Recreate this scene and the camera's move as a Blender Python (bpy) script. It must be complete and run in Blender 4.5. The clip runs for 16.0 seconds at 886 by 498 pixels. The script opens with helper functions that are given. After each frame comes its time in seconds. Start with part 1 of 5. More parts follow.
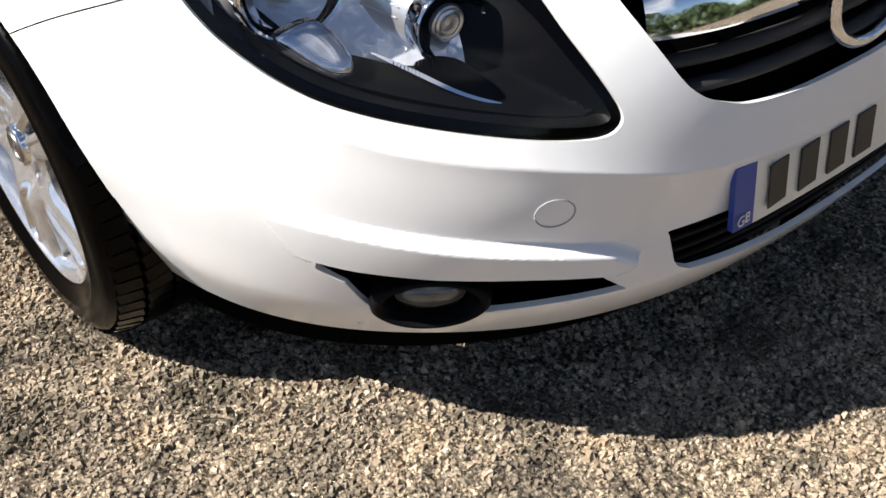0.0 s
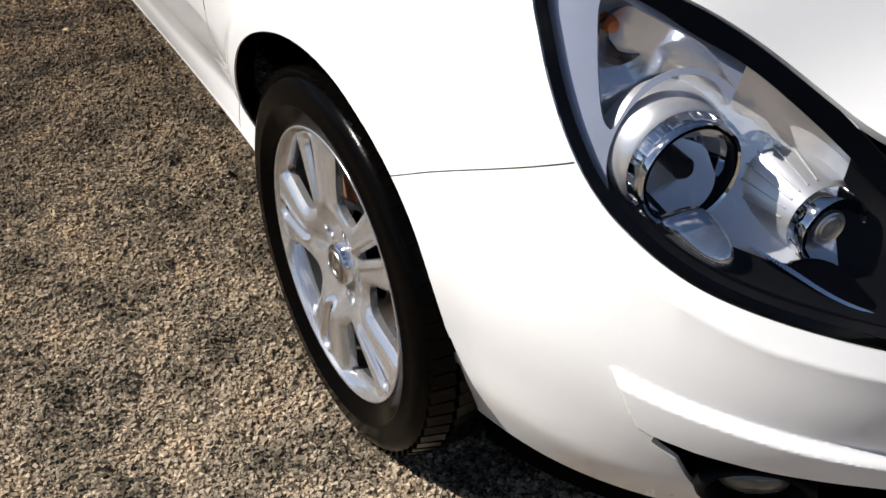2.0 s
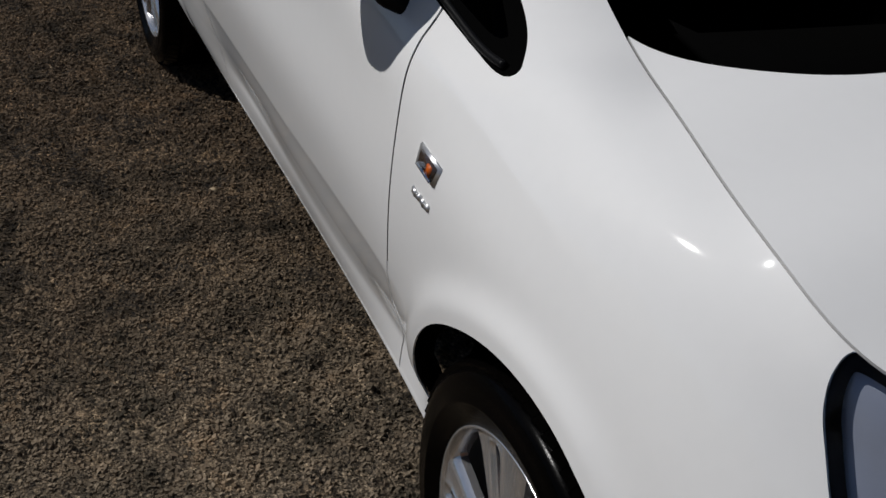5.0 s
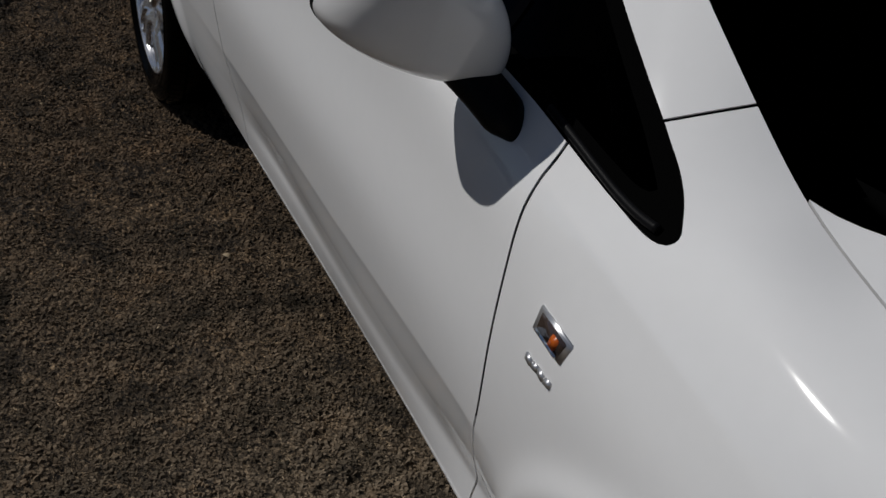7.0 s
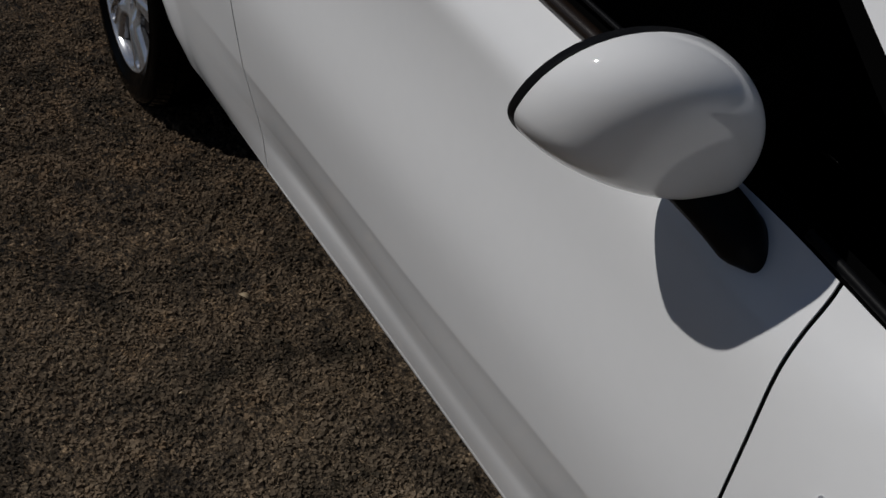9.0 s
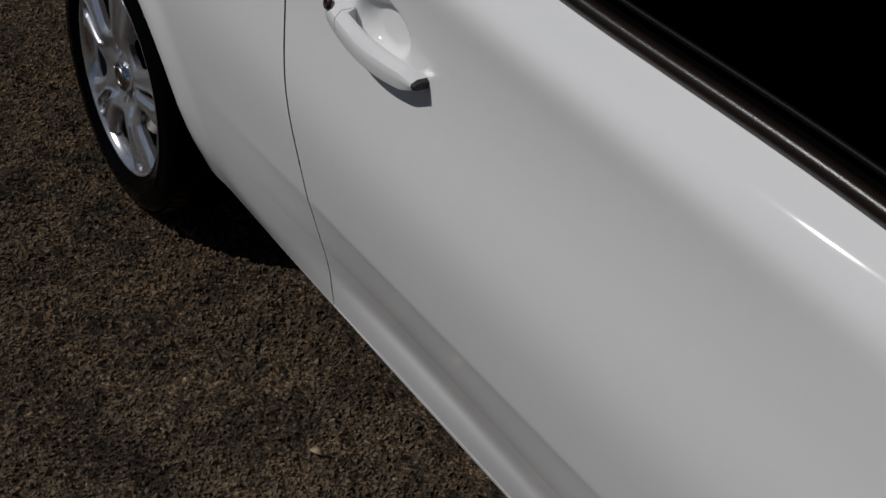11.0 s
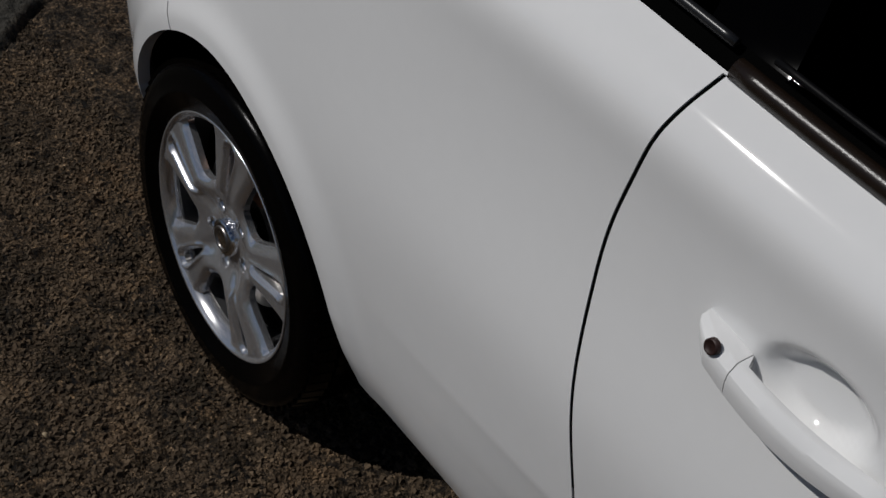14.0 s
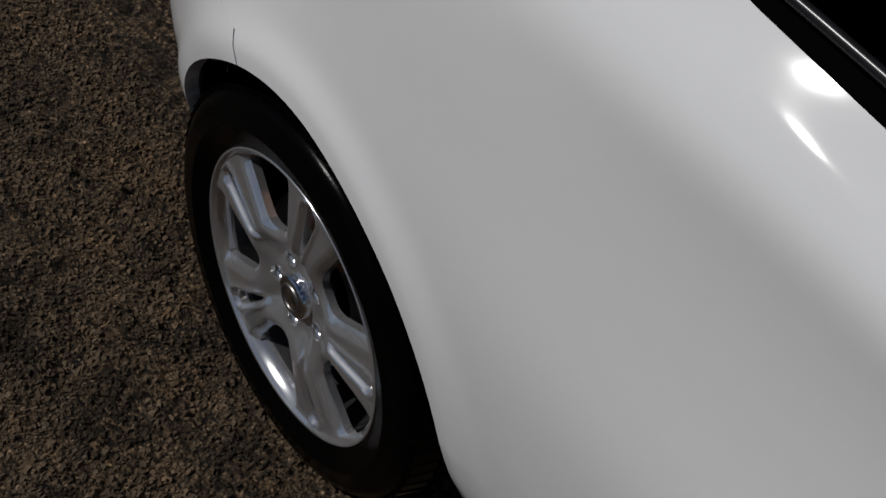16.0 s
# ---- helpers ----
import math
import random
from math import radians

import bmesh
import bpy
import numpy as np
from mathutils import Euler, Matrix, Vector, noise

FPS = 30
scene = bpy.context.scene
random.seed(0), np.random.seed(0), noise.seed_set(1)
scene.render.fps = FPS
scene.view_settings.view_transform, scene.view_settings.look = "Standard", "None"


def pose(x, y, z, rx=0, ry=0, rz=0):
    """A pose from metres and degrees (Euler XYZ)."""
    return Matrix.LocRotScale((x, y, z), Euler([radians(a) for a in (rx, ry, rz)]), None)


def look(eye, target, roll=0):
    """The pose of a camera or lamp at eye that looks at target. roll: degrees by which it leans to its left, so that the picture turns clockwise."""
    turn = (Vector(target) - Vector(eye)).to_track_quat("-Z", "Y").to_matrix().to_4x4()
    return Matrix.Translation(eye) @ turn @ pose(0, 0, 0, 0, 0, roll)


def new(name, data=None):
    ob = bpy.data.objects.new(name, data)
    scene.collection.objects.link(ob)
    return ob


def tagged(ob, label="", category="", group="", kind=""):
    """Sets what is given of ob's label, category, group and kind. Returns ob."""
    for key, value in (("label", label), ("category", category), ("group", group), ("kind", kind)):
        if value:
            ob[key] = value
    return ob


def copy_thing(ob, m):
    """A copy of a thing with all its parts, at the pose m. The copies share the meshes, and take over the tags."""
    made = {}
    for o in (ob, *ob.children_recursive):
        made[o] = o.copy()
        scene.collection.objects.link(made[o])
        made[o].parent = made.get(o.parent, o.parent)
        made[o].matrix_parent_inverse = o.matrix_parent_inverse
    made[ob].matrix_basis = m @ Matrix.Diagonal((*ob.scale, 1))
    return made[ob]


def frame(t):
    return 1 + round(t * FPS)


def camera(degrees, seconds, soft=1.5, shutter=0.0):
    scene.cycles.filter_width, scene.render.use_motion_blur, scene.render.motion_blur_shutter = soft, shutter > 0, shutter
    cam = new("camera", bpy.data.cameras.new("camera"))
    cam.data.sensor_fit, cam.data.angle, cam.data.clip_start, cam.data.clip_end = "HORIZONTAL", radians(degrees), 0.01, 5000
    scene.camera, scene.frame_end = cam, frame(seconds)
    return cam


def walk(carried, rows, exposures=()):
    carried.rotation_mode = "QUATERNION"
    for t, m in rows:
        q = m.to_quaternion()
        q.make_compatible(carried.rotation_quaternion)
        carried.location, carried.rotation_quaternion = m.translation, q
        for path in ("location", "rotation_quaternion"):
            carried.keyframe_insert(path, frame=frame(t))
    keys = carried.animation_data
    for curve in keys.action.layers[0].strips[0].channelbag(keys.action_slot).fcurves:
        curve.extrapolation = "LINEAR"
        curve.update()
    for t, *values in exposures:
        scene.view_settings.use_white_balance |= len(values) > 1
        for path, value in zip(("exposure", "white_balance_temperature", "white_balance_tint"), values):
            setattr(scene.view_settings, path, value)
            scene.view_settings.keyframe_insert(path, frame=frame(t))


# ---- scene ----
cam = camera(41.7, 16.0)
PATH = [
    (0, (1.441, -1.097, 1.194), (0.201, -0.201, -0.094), -4.1),
    (0.5, (1.344, -1.2, 1.21), (0.09, -0.322, -0.077), -3.6),
    (1, (1.295, -1.247, 1.231), (-0.007, -0.413, -0.039), -2.9),
    (1.5, (1.269, -1.276, 1.262), (-0.102, -0.47, 0.051), -1.5),
    (2, (1.267, -1.308, 1.293), (-0.152, -0.509, 0.133), 0.0),
    (2.5, (1.224, -1.324, 1.329), (-0.244, -0.552, 0.211), 1.2),
    (3, (1.157, -1.349, 1.361), (-0.326, -0.558, 0.277), 2.4),
    (3.5, (1.09, -1.38, 1.381), (-0.413, -0.585, 0.327), 2.0),
    (4, (1.036, -1.354, 1.385), (-0.485, -0.613, 0.318), 2.1),
    (4.5, (0.985, -1.302, 1.407), (-0.559, -0.601, 0.347), 2.7),
    (5, (0.912, -1.307, 1.432), (-0.642, -0.604, 0.387), 3.9),
    (5.2, (0.882, -1.334, 1.45), (-0.682, -0.599, 0.443), 4.1),
    (7.3, (0.495, -1.353, 1.471), (-0.998, -0.582, 0.386), 7.3),
    (7.5, (0.457, -1.349, 1.465), (-1.021, -0.581, 0.357), 8.0),
    (8, (0.333, -1.37, 1.453), (-1.126, -0.568, 0.346), 8.9),
    (8.2, (0.28, -1.393, 1.452), (-1.16, -0.559, 0.343), 8.2),
    (10.3, (-0.184, -1.484, 1.472), (-1.504, -0.557, 0.29), 8.6),
    (10.5, (-0.243, -1.467, 1.451), (-1.559, -0.533, 0.271), 7.7),
    (11, (-0.418, -1.493, 1.45), (-1.714, -0.509, 0.287), 5.7),
    (11.5, (-0.518, -1.533, 1.451), (-1.79, -0.504, 0.3), 6.7),
    (12, (-0.671, -1.485, 1.442), (-1.962, -0.495, 0.279), 7.0),
    (12.5, (-0.856, -1.413, 1.456), (-2.14, -0.476, 0.242), 7.8),
    (13, (-0.993, -1.407, 1.453), (-2.234, -0.47, 0.195), 8.7),
    (13.5, (-1.125, -1.476, 1.474), (-2.317, -0.444, 0.244), 9.6),
    (14, (-1.215, -1.481, 1.467), (-2.382, -0.418, 0.239), 9.6),
    (14.5, (-1.325, -1.441, 1.466), (-2.497, -0.391, 0.233), 8.5),
    (15, (-1.463, -1.365, 1.482), (-2.626, -0.372, 0.193), 8.6),
    (15.5, (-1.556, -1.328, 1.487), (-2.691, -0.359, 0.156), 8.6),
    (16, (-1.695, -1.338, 1.471), (-2.672, -0.357, 0.027), 13.0),
]
walk(cam, [(t, look(eye, target, roll)) for t, eye, target, roll in PATH],
     exposures=((0, 1.15, 6500, 10), (1.5, .88, 6500, 10), (3.5, .08, 6350, 10), (5, -.75, 6200, 10), (7.5, -1.2, 6180, 10), (11, -1.25, 6180, 10), (16, -1.2, 6180, 10)))

# ---- light ----
SUN = Vector((-.33, -.61, .725)).normalized()          # towards the sun
world = bpy.data.worlds.new("sky")
scene.world = world
world.use_nodes = True
wn = world.node_tree.nodes
sky = wn.new("ShaderNodeTexSky")
sky.sky_type, sky.sun_disc = "NISHITA", False
sky.altitude, sky.air_density, sky.dust_density = 1200, .75, .25
sky.sun_elevation = math.asin(SUN.z)
sky.sun_rotation = math.atan2(SUN.x, SUN.y)
wn["Background"].inputs["Strength"].default_value = 0.05
# scattered fair-weather clouds
wt = world.node_tree
coord, cloud, edge, blend = wn.new("ShaderNodeTexCoord"), wn.new("ShaderNodeTexNoise"), wn.new("ShaderNodeMapRange"), wn.new("ShaderNodeMix")
cloud.inputs["Scale"].default_value, cloud.inputs["Detail"].default_value, cloud.inputs["Distortion"].default_value = 2.6, 7, .4
edge.inputs["From Min"].default_value, edge.inputs["From Max"].default_value = .56, .70
blend.data_type = "RGBA"
blend.inputs["B"].default_value = (10, 10.2, 10.6, 1)
wt.links.new(coord.outputs["Generated"], cloud.inputs["Vector"])
wt.links.new(cloud.outputs["Fac"], edge.inputs["Value"])
wt.links.new(edge.outputs[0], blend.inputs["Factor"])
wt.links.new(sky.outputs["Color"], blend.inputs["A"])
wt.links.new(blend.outputs["Result"], wn["Background"].inputs["Color"])
sun = new("sun", bpy.data.lights.new("sun", "SUN"))
sun.data.energy, sun.data.angle, sun.data.color = 5.0, radians(0.53), (1.0, .95, .88)
sun.matrix_world = look(SUN * 30, (0, 0, 0))

# ---- materials ----


def material(name, colour=(.5, .5, .5), rough=.5, metal=0.0, coat=0.0, noise_scale=0.0, noise_amount=0.0, bump=0.0, bump_scale=200.0, spec=.5, coat_rough=.03):
    """A principled material; its colour wavers by noise_amount at two scales, with a fine relief."""
    m = bpy.data.materials.new(name)
    m.use_nodes = True
    nt, n = m.node_tree, m.node_tree.nodes
    b = n["Principled BSDF"]
    b.inputs["Base Color"].default_value = (*colour, 1)
    b.inputs["Roughness"].default_value, b.inputs["Metallic"].default_value = rough, metal
    b.inputs["Coat Weight"].default_value, b.inputs["Coat Roughness"].default_value = coat, coat_rough
    b.inputs["Specular IOR Level"].default_value = spec
    tc = n.new("ShaderNodeTexCoord")
    if noise_amount:
        big, fine = n.new("ShaderNodeTexNoise"), n.new("ShaderNodeTexNoise")
        big.inputs["Scale"].default_value, fine.inputs["Scale"].default_value = noise_scale, noise_scale * 17
        fine.inputs["Detail"].default_value = 6
        add = n.new("ShaderNodeMath")
        add.operation = "ADD"
        ramp = n.new("ShaderNodeMapRange")
        ramp.inputs["From Min"].default_value, ramp.inputs["From Max"].default_value = .6, 1.4
        ramp.inputs["To Min"].default_value, ramp.inputs["To Max"].default_value = 1 - noise_amount, 1 + noise_amount
        mul = n.new("ShaderNodeVectorMath")
        mul.operation = "SCALE"
        mul.inputs[0].default_value = colour
        for t in (big, fine):
            nt.links.new(tc.outputs["Object"], t.inputs["Vector"])
        nt.links.new(big.outputs["Fac"], add.inputs[0])
        nt.links.new(fine.outputs["Fac"], add.inputs[1])
        nt.links.new(add.outputs[0], ramp.inputs["Value"])
        nt.links.new(ramp.outputs[0], mul.inputs["Scale"])
        nt.links.new(mul.outputs[0], b.inputs["Base Color"])
    if bump:
        t, bp = n.new("ShaderNodeTexNoise"), n.new("ShaderNodeBump")
        t.inputs["Scale"].default_value, t.inputs["Detail"].default_value = bump_scale, 5
        bp.inputs["Strength"].default_value, bp.inputs["Distance"].default_value = bump, .002
        nt.links.new(tc.outputs["Object"], t.inputs["Vector"])
        nt.links.new(t.outputs["Fac"], bp.inputs["Height"])
        nt.links.new(bp.outputs["Normal"], b.inputs["Normal"])
    return m


def clear_cover(name, tint, gloss, ior=1.5, sheen=1.0):
    """A thin clear sheet: what lies behind shows through, with a mirror gloss by Fresnel."""
    m = bpy.data.materials.new(name)
    m.use_nodes = True
    nt, n = m.node_tree, m.node_tree.nodes
    n.remove(n["Principled BSDF"])
    tr, gl, mix, fr = n.new("ShaderNodeBsdfTransparent"), n.new("ShaderNodeBsdfGlossy"), n.new("ShaderNodeMixShader"), n.new("ShaderNodeFresnel")
    tr.inputs["Color"].default_value = (*tint, 1)
    gl.inputs["Roughness"].default_value = gloss
    gl.inputs["Color"].default_value = (sheen, sheen, sheen, 1)
    fr.inputs["IOR"].default_value = ior
    nt.links.new(fr.outputs[0], mix.inputs[0])
    nt.links.new(tr.outputs[0], mix.inputs[1])
    nt.links.new(gl.outputs[0], mix.inputs[2])
    nt.links.new(mix.outputs[0], n["Material Output"].inputs["Surface"])
    return m


PAINT = material("white_paint", (.80, .80, .80), .6, coat=1.0, noise_scale=3, noise_amount=.012, bump=.004, bump_scale=700, spec=.12, coat_rough=.05)
BLACK = material("black_plastic", (.004, .004, .0045), .45, spec=.10, noise_scale=20, noise_amount=.25, bump=.15, bump_scale=1500)
SATIN_BLACK = material("satin_black", (.012, .012, .013), .28, spec=.5, noise_scale=20, noise_amount=.2)
GLOSS_BLACK = material("gloss_black", (.001, .001, .0012), .03, spec=.02)
MATT_BLACK = material("matt_black", (.0018, .0018, .0018), .9, spec=.01)
RUBBER = material("tyre_rubber", (.0014, .0012, .0011), .19, spec=.06, noise_scale=8, noise_amount=.35, bump=.10, bump_scale=300)
ALLOY = material("silver_alloy", (.70, .70, .72), .17, metal=.84, coat=.0, noise_scale=9, noise_amount=.05)
CHROME = material("chrome", (.80, .80, .82), .05, metal=1.0, noise_scale=20, noise_amount=.02)
FACETS = material("faceted_mirror", (.88, .89, .92), .12, metal=.60, noise_scale=30, noise_amount=.05, bump=1.0, bump_scale=34)
BEZEL = material("blue_grey_satin", (.36, .39, .48), .30, metal=.45, noise_scale=25, noise_amount=.06)
LOBE = material("silver_lobe", (.55, .56, .60), .12, metal=.92, noise_scale=60, noise_amount=.25)
SATIN = material("satin_silver", (.72, .72, .73), .30, metal=.78, noise_scale=30, noise_amount=.06)
DARK_MIRROR = material("dark_reflector", (.20, .15, .13), .15, metal=1.0, noise_scale=70, noise_amount=.6, bump=.9, bump_scale=90)
# alloy with the rim barrel's shade put into its colour; the nuts share it
DARK_ALLOY = material("dark_alloy", (.05, .05, .052), .45, metal=.6, noise_scale=20, noise_amount=.4)
GREY = material("grey_plastic", (.020, .020, .021), .62, noise_scale=40, noise_amount=.2)
STEEL = material("brake_steel", (.34, .32, .30), .35, metal=1.0, noise_scale=30, noise_amount=.25)
RUST = material("rusty_iron", (.17, .075, .035), .8, noise_scale=40, noise_amount=.4, bump=.5, bump_scale=300)
AMBER = material("amber_plastic", (.50, .10, .008), .2, coat=.5, noise_scale=60, noise_amount=.2)
TRIM = material("brown_black_rubber", (.012, .0075, .005), .27, spec=.4, noise_scale=12, noise_amount=.2, bump=.1, bump_scale=900)
PLATE = material("plate_white", (.78, .76, .68), .35, noise_scale=12, noise_amount=.05)
PLATE_BLUE = material("plate_blue", (.02, .06, .32), .35, noise_scale=12, noise_amount=.08)
PLATE_INK = material("plate_ink", (.02, .02, .02), .45)
CLOTH = material("grey_cloth", (.008, .008, .009), .95, noise_scale=40, noise_amount=.3)
CLEAR = clear_cover("clear_cover", (.98, .985, 1.0), .015, 1.36, .6)
GLASS = clear_cover("tinted_glass", (.0008, .001, .001), .01, 1.2, .05)

# ---- body surface ----
def spline(xs, ys, q):
    """Natural cubic spline through (xs, ys), taken at q; ys may have several columns."""
    xs, q = np.asarray(xs, float), np.asarray(q, float)
    ys = np.asarray(ys, float).reshape(len(xs), -1)
    n, h = len(xs), np.diff(xs)
    a = np.eye(n)
    b = np.zeros((n, ys.shape[1]))
    for i in range(1, n - 1):
        a[i, i - 1:i + 2] = h[i - 1], 2 * (h[i - 1] + h[i]), h[i]
        b[i] = 6 * ((ys[i + 1] - ys[i]) / h[i] - (ys[i] - ys[i - 1]) / h[i - 1])
    m = np.linalg.solve(a, b)
    k = np.clip(np.searchsorted(xs, q) - 1, 0, n - 2)
    t0, t1, hk = (q - xs[k])[:, None], (xs[k + 1] - q)[:, None], h[k][:, None]
    return (m[k] * t1**3 + m[k + 1] * t0**3) / (6 * hk) + (ys[k] / hk - m[k] * hk / 6) * t1 + (ys[k + 1] / hk - m[k + 1] * hk / 6) * t0


# plan outline of the right half, from the nose along the side to the tail
OUTLINE = np.array([(.808, 0), (.802, -.14), (.78, -.28), (.735, -.41), (.655, -.54), (.53, -.665), (.42, -.73), (.29, -.77),
                    (.13, -.792), (-.1, -.802), (-.45, -.802), (-.9, -.802), (-1.4, -.802), (-1.9, -.802), (-2.3, -.803), (-2.55, -.802),
                    (-2.75, -.788), (-2.93, -.74), (-3.07, -.63), (-3.14, -.44), (-3.17, -.2), (-3.175, 0)])
OS = np.r_[0, np.cumsum(np.hypot(*np.diff(OUTLINE, axis=0).T))]
S_END = OS[-1]
# rails from the bottom edge up to the roof: station along the outline, inset, height
RAILS = [
    [(0, .045, .194), (.35, .055, .194), (.58, .066, .194), (.8, .066, .2), (1.02, .062, .215), (1.3, .065, .230), (1.5, .068, .235), (1.75, .078, .235), (3.3, .078, .245), (3.9, .07, .27), (4.3, .06, .28), (S_END, .04, .28)],
    [(0, .010, .262), (.35, .014, .262), (.58, .03, .262), (.8, .03, .272), (1.02, .036, .286), (1.3, .045, .292), (1.5, .055, .298), (1.75, .0755, .302), (2.0, .0705, .302), (2.5, .0695, .301), (2.95, .0685, .299), (3.15, .063, .288), (3.25, .060, .286), (3.5, .058, .30), (3.9, .045, .33), (4.3, .03, .34), (S_END, .012, .34)],
    [(0, .007, .285), (.35, .010, .285), (.58, .024, .285), (.8, .022, .295), (1.02, .030, .308), (1.3, .042, .312), (1.5, .052, .316), (1.75, .073, .320), (2.0, .067, .320), (2.5, .066, .320), (2.95, .064, .321), (3.15, .051, .327), (3.25, .047, .328), (3.5, .045, .336), (3.9, .04, .35), (4.3, .025, .36), (S_END, .010, .36)],
    [(0, 0, .35), (.58, .008, .35), (.8, .008, .36), (1.02, .016, .375), (1.3, .026, .39), (1.5, .030, .39), (1.75, .044, .39), (2.0, .043, .39), (2.5, .0425, .39), (2.95, .041, .391), (3.15, .032, .398), (3.25, .030, .40), (3.5, .028, .41), (3.9, .02, .43), (4.3, .01, .44), (S_END, 0, .45)],
    [(0, 0, .435), (.58, 0, .435), (1.02, 0, .47), (1.3, .006, .50), (1.7, .010, .525), (3.3, .010, .535), (3.9, .003, .56), (S_END, 0, .56)],
    [(0, .012, .51), (.4, .018, .515), (.58, .022, .53), (.8, .016, .555), (1.02, .006, .59), (1.3, 0, .64), (1.7, 0, .65), (3.3, 0, .66), (4, 0, .67), (S_END, .01, .66)],
    [(0, .04, .585), (.3, .05, .585), (.58, .075, .615), (.8, .058, .665), (1.02, .03, .715), (1.3, .010, .755), (1.7, .007, .77), (3.3, .007, .79), (3.85, .016, .8), (4, .034, .8), (4.4, .075, .8), (S_END, .06, .78)],
    [(0, .072, .65), (.3, .088, .64), (.45, .10, .63), (.58, .118, .67), (.8, .10, .75), (.95, .085, .805), (1.02, .08, .832), (1.3, .054, .865), (1.5, .043, .862), (1.7, .033, .868), (1.95, .0220, .886), (2.2, .0170, .905), (2.7, .014, .943), (3.0, .012, .968), (3.25, .0115, .985), (3.6, .02, .98), (4, .062, 1.0), (4.4, .14, .98), (S_END, .13, .95)],
    [(0, .086, .68), (.3, .105, .67), (.45, .112, .655), (.58, .14, .70), (.66, .148, .74), (.8, .128, .80), (.95, .10, .84), (1.046, .098, .868), (1.3, .088, .90), (1.45, .09, .914), (1.53, .074, .900), (1.65, .068, .906), (1.757, .066, .925), (2.02, .064, .945), (2.21, .064, .959), (2.55, .060, .978), (2.71, .0585, .993), (2.88, .058, 1.007), (3.03, .058, 1.023), (3.13, .059, 1.034), (3.25, .060, 1.045), (3.40, .062, 1.053), (3.9, .085, 1.075), (4.4, .15, 1.05), (S_END, .15, 1.0)],
    [(0, .10, .705), (.3, .122, .695), (.45, .13, .68), (.58, .165, .73), (.66, .17, .77), (.8, .145, .825), (.95, .112, .86), (1.046, .115, .89), (1.164, .137, .91), (1.303, .164, .931), (1.509, .206, .957), (1.62, .202, 1.025), (1.74, .203, 1.098), (2.04, .235, 1.27), (2.3, .265, 1.39), (2.7, .275, 1.43), (3.3, .285, 1.44), (3.9, .295, 1.42), (4.4, .36, 1.37), (S_END, .33, 1.36)],
]


def outline(s):
    """Place and inward normal of the plan outline."""
    p, d = spline(OS, OUTLINE, s), (spline(OS, OUTLINE, np.minimum(s + .004, S_END)) - spline(OS, OUTLINE, np.maximum(s - .004, 0)))
    d /= np.hypot(d[:, 0], d[:, 1])[:, None]
    n = np.stack([d[:, 1], -d[:, 0]], 1)
    n[np.abs(p[:, 1]) < 1e-4] = (-1, 0) if p[0, 0] > 0 and s[0] < 1 else (1, 0)
    return p, n


def flat_rail():
    """One more rail a little below the shoulder: on the door the flank stays flat up to it, in front it follows the round of the wing."""
    out = []
    for s in sorted({q[0] for q in RAILS[7]} | {2.45, 2.95, 3.45}):
        c = np.array([spline([r[0] for r in rail], [r[1:] for r in rail], np.array([s]))[0] for rail in RAILS])
        k = np.r_[0, np.cumsum(np.hypot(*np.diff(c, axis=0).T) ** .75)]
        on = spline(k, c, np.array([k[6] + .68 * (k[7] - k[6])]))[0]
        flat = c[6] + (c[7] - c[6]) * (.40, .72)
        w = np.clip((s - 1.55) / .35, 0, 1) * np.clip((4.1 - s) / .5, 0, 1)
        out.append((s, *(on + (flat - on) * w)))
    return out


RAILS.insert(7, flat_rail())


def arch_gap(x, z):
    """Distance outside the edge of the nearer wheel arch; each arch has its own slightly uneven radius, by angle."""
    out = []
    for cx, deg, rad in ((0.0, (-90, 0, 22, 37, 52, 70, 89, 110, 131, 160, 180, 270), (.285, .29, .314, .335, .347, .358, .355, .342, .338, .335, .335, .335)),
                         (-2.511, (-90, -10, 10, 34, 51, 65, 81, 98, 117, 150, 180, 270), (.37, .345, .340, .35, .36, .363, .364, .352, .332, .32, .32, .32))):
        dx, dz = x - cx, z - .30
        a = np.degrees(np.arctan2(dz, dx))
        a = np.where(a < -90, a + 360, a)
        out.append(np.hypot(dx, dz) - spline(deg, rad, np.ravel(a)).reshape(np.shape(a)))
    return np.minimum(*out)


def skin(s, rails=RAILS, rows=120):
    """Grid of the side skin: one profile from the bottom edge to the roof for each station s."""
    p, n = outline(s)
    ctrl = np.stack([spline([r[0] for r in rail], [r[1:] for r in rail], s) for rail in rails], 1)   # s, rail, (inset, z)
    out = np.zeros((len(s), rows, 3))
    for i in range(len(s)):
        c = ctrl[i]
        k = np.r_[0, np.cumsum(np.hypot(*np.diff(c, axis=0).T)**.75)]
        q = np.interp(np.linspace(0, 1, rows), np.linspace(0, 1, 57), np.interp(np.linspace(0, len(c) - 1, 57), np.arange(len(c)), k))
        f = spline(k, c, q)
        out[i, :, :2] = p[i] + n[i] * f[:, :1]
        out[i, :, 2] = f[:, 1]
    # flared lips round the wheel arches
    x, y, z = np.moveaxis(out, -1, 0)
    g = arch_gap(x, z)
    flare = .012 * np.exp(-np.maximum(g - .018, 0)**2 / .030**2) * np.clip((z - .2) / .2, 0, 1) * (z < .8)
    flare *= np.clip((s - .95) / .2, 0, 1)[:, None]
    out[..., 1] -= flare * np.where(y < -.3, 1, 0)
    return out
# ---- mesh tools ----


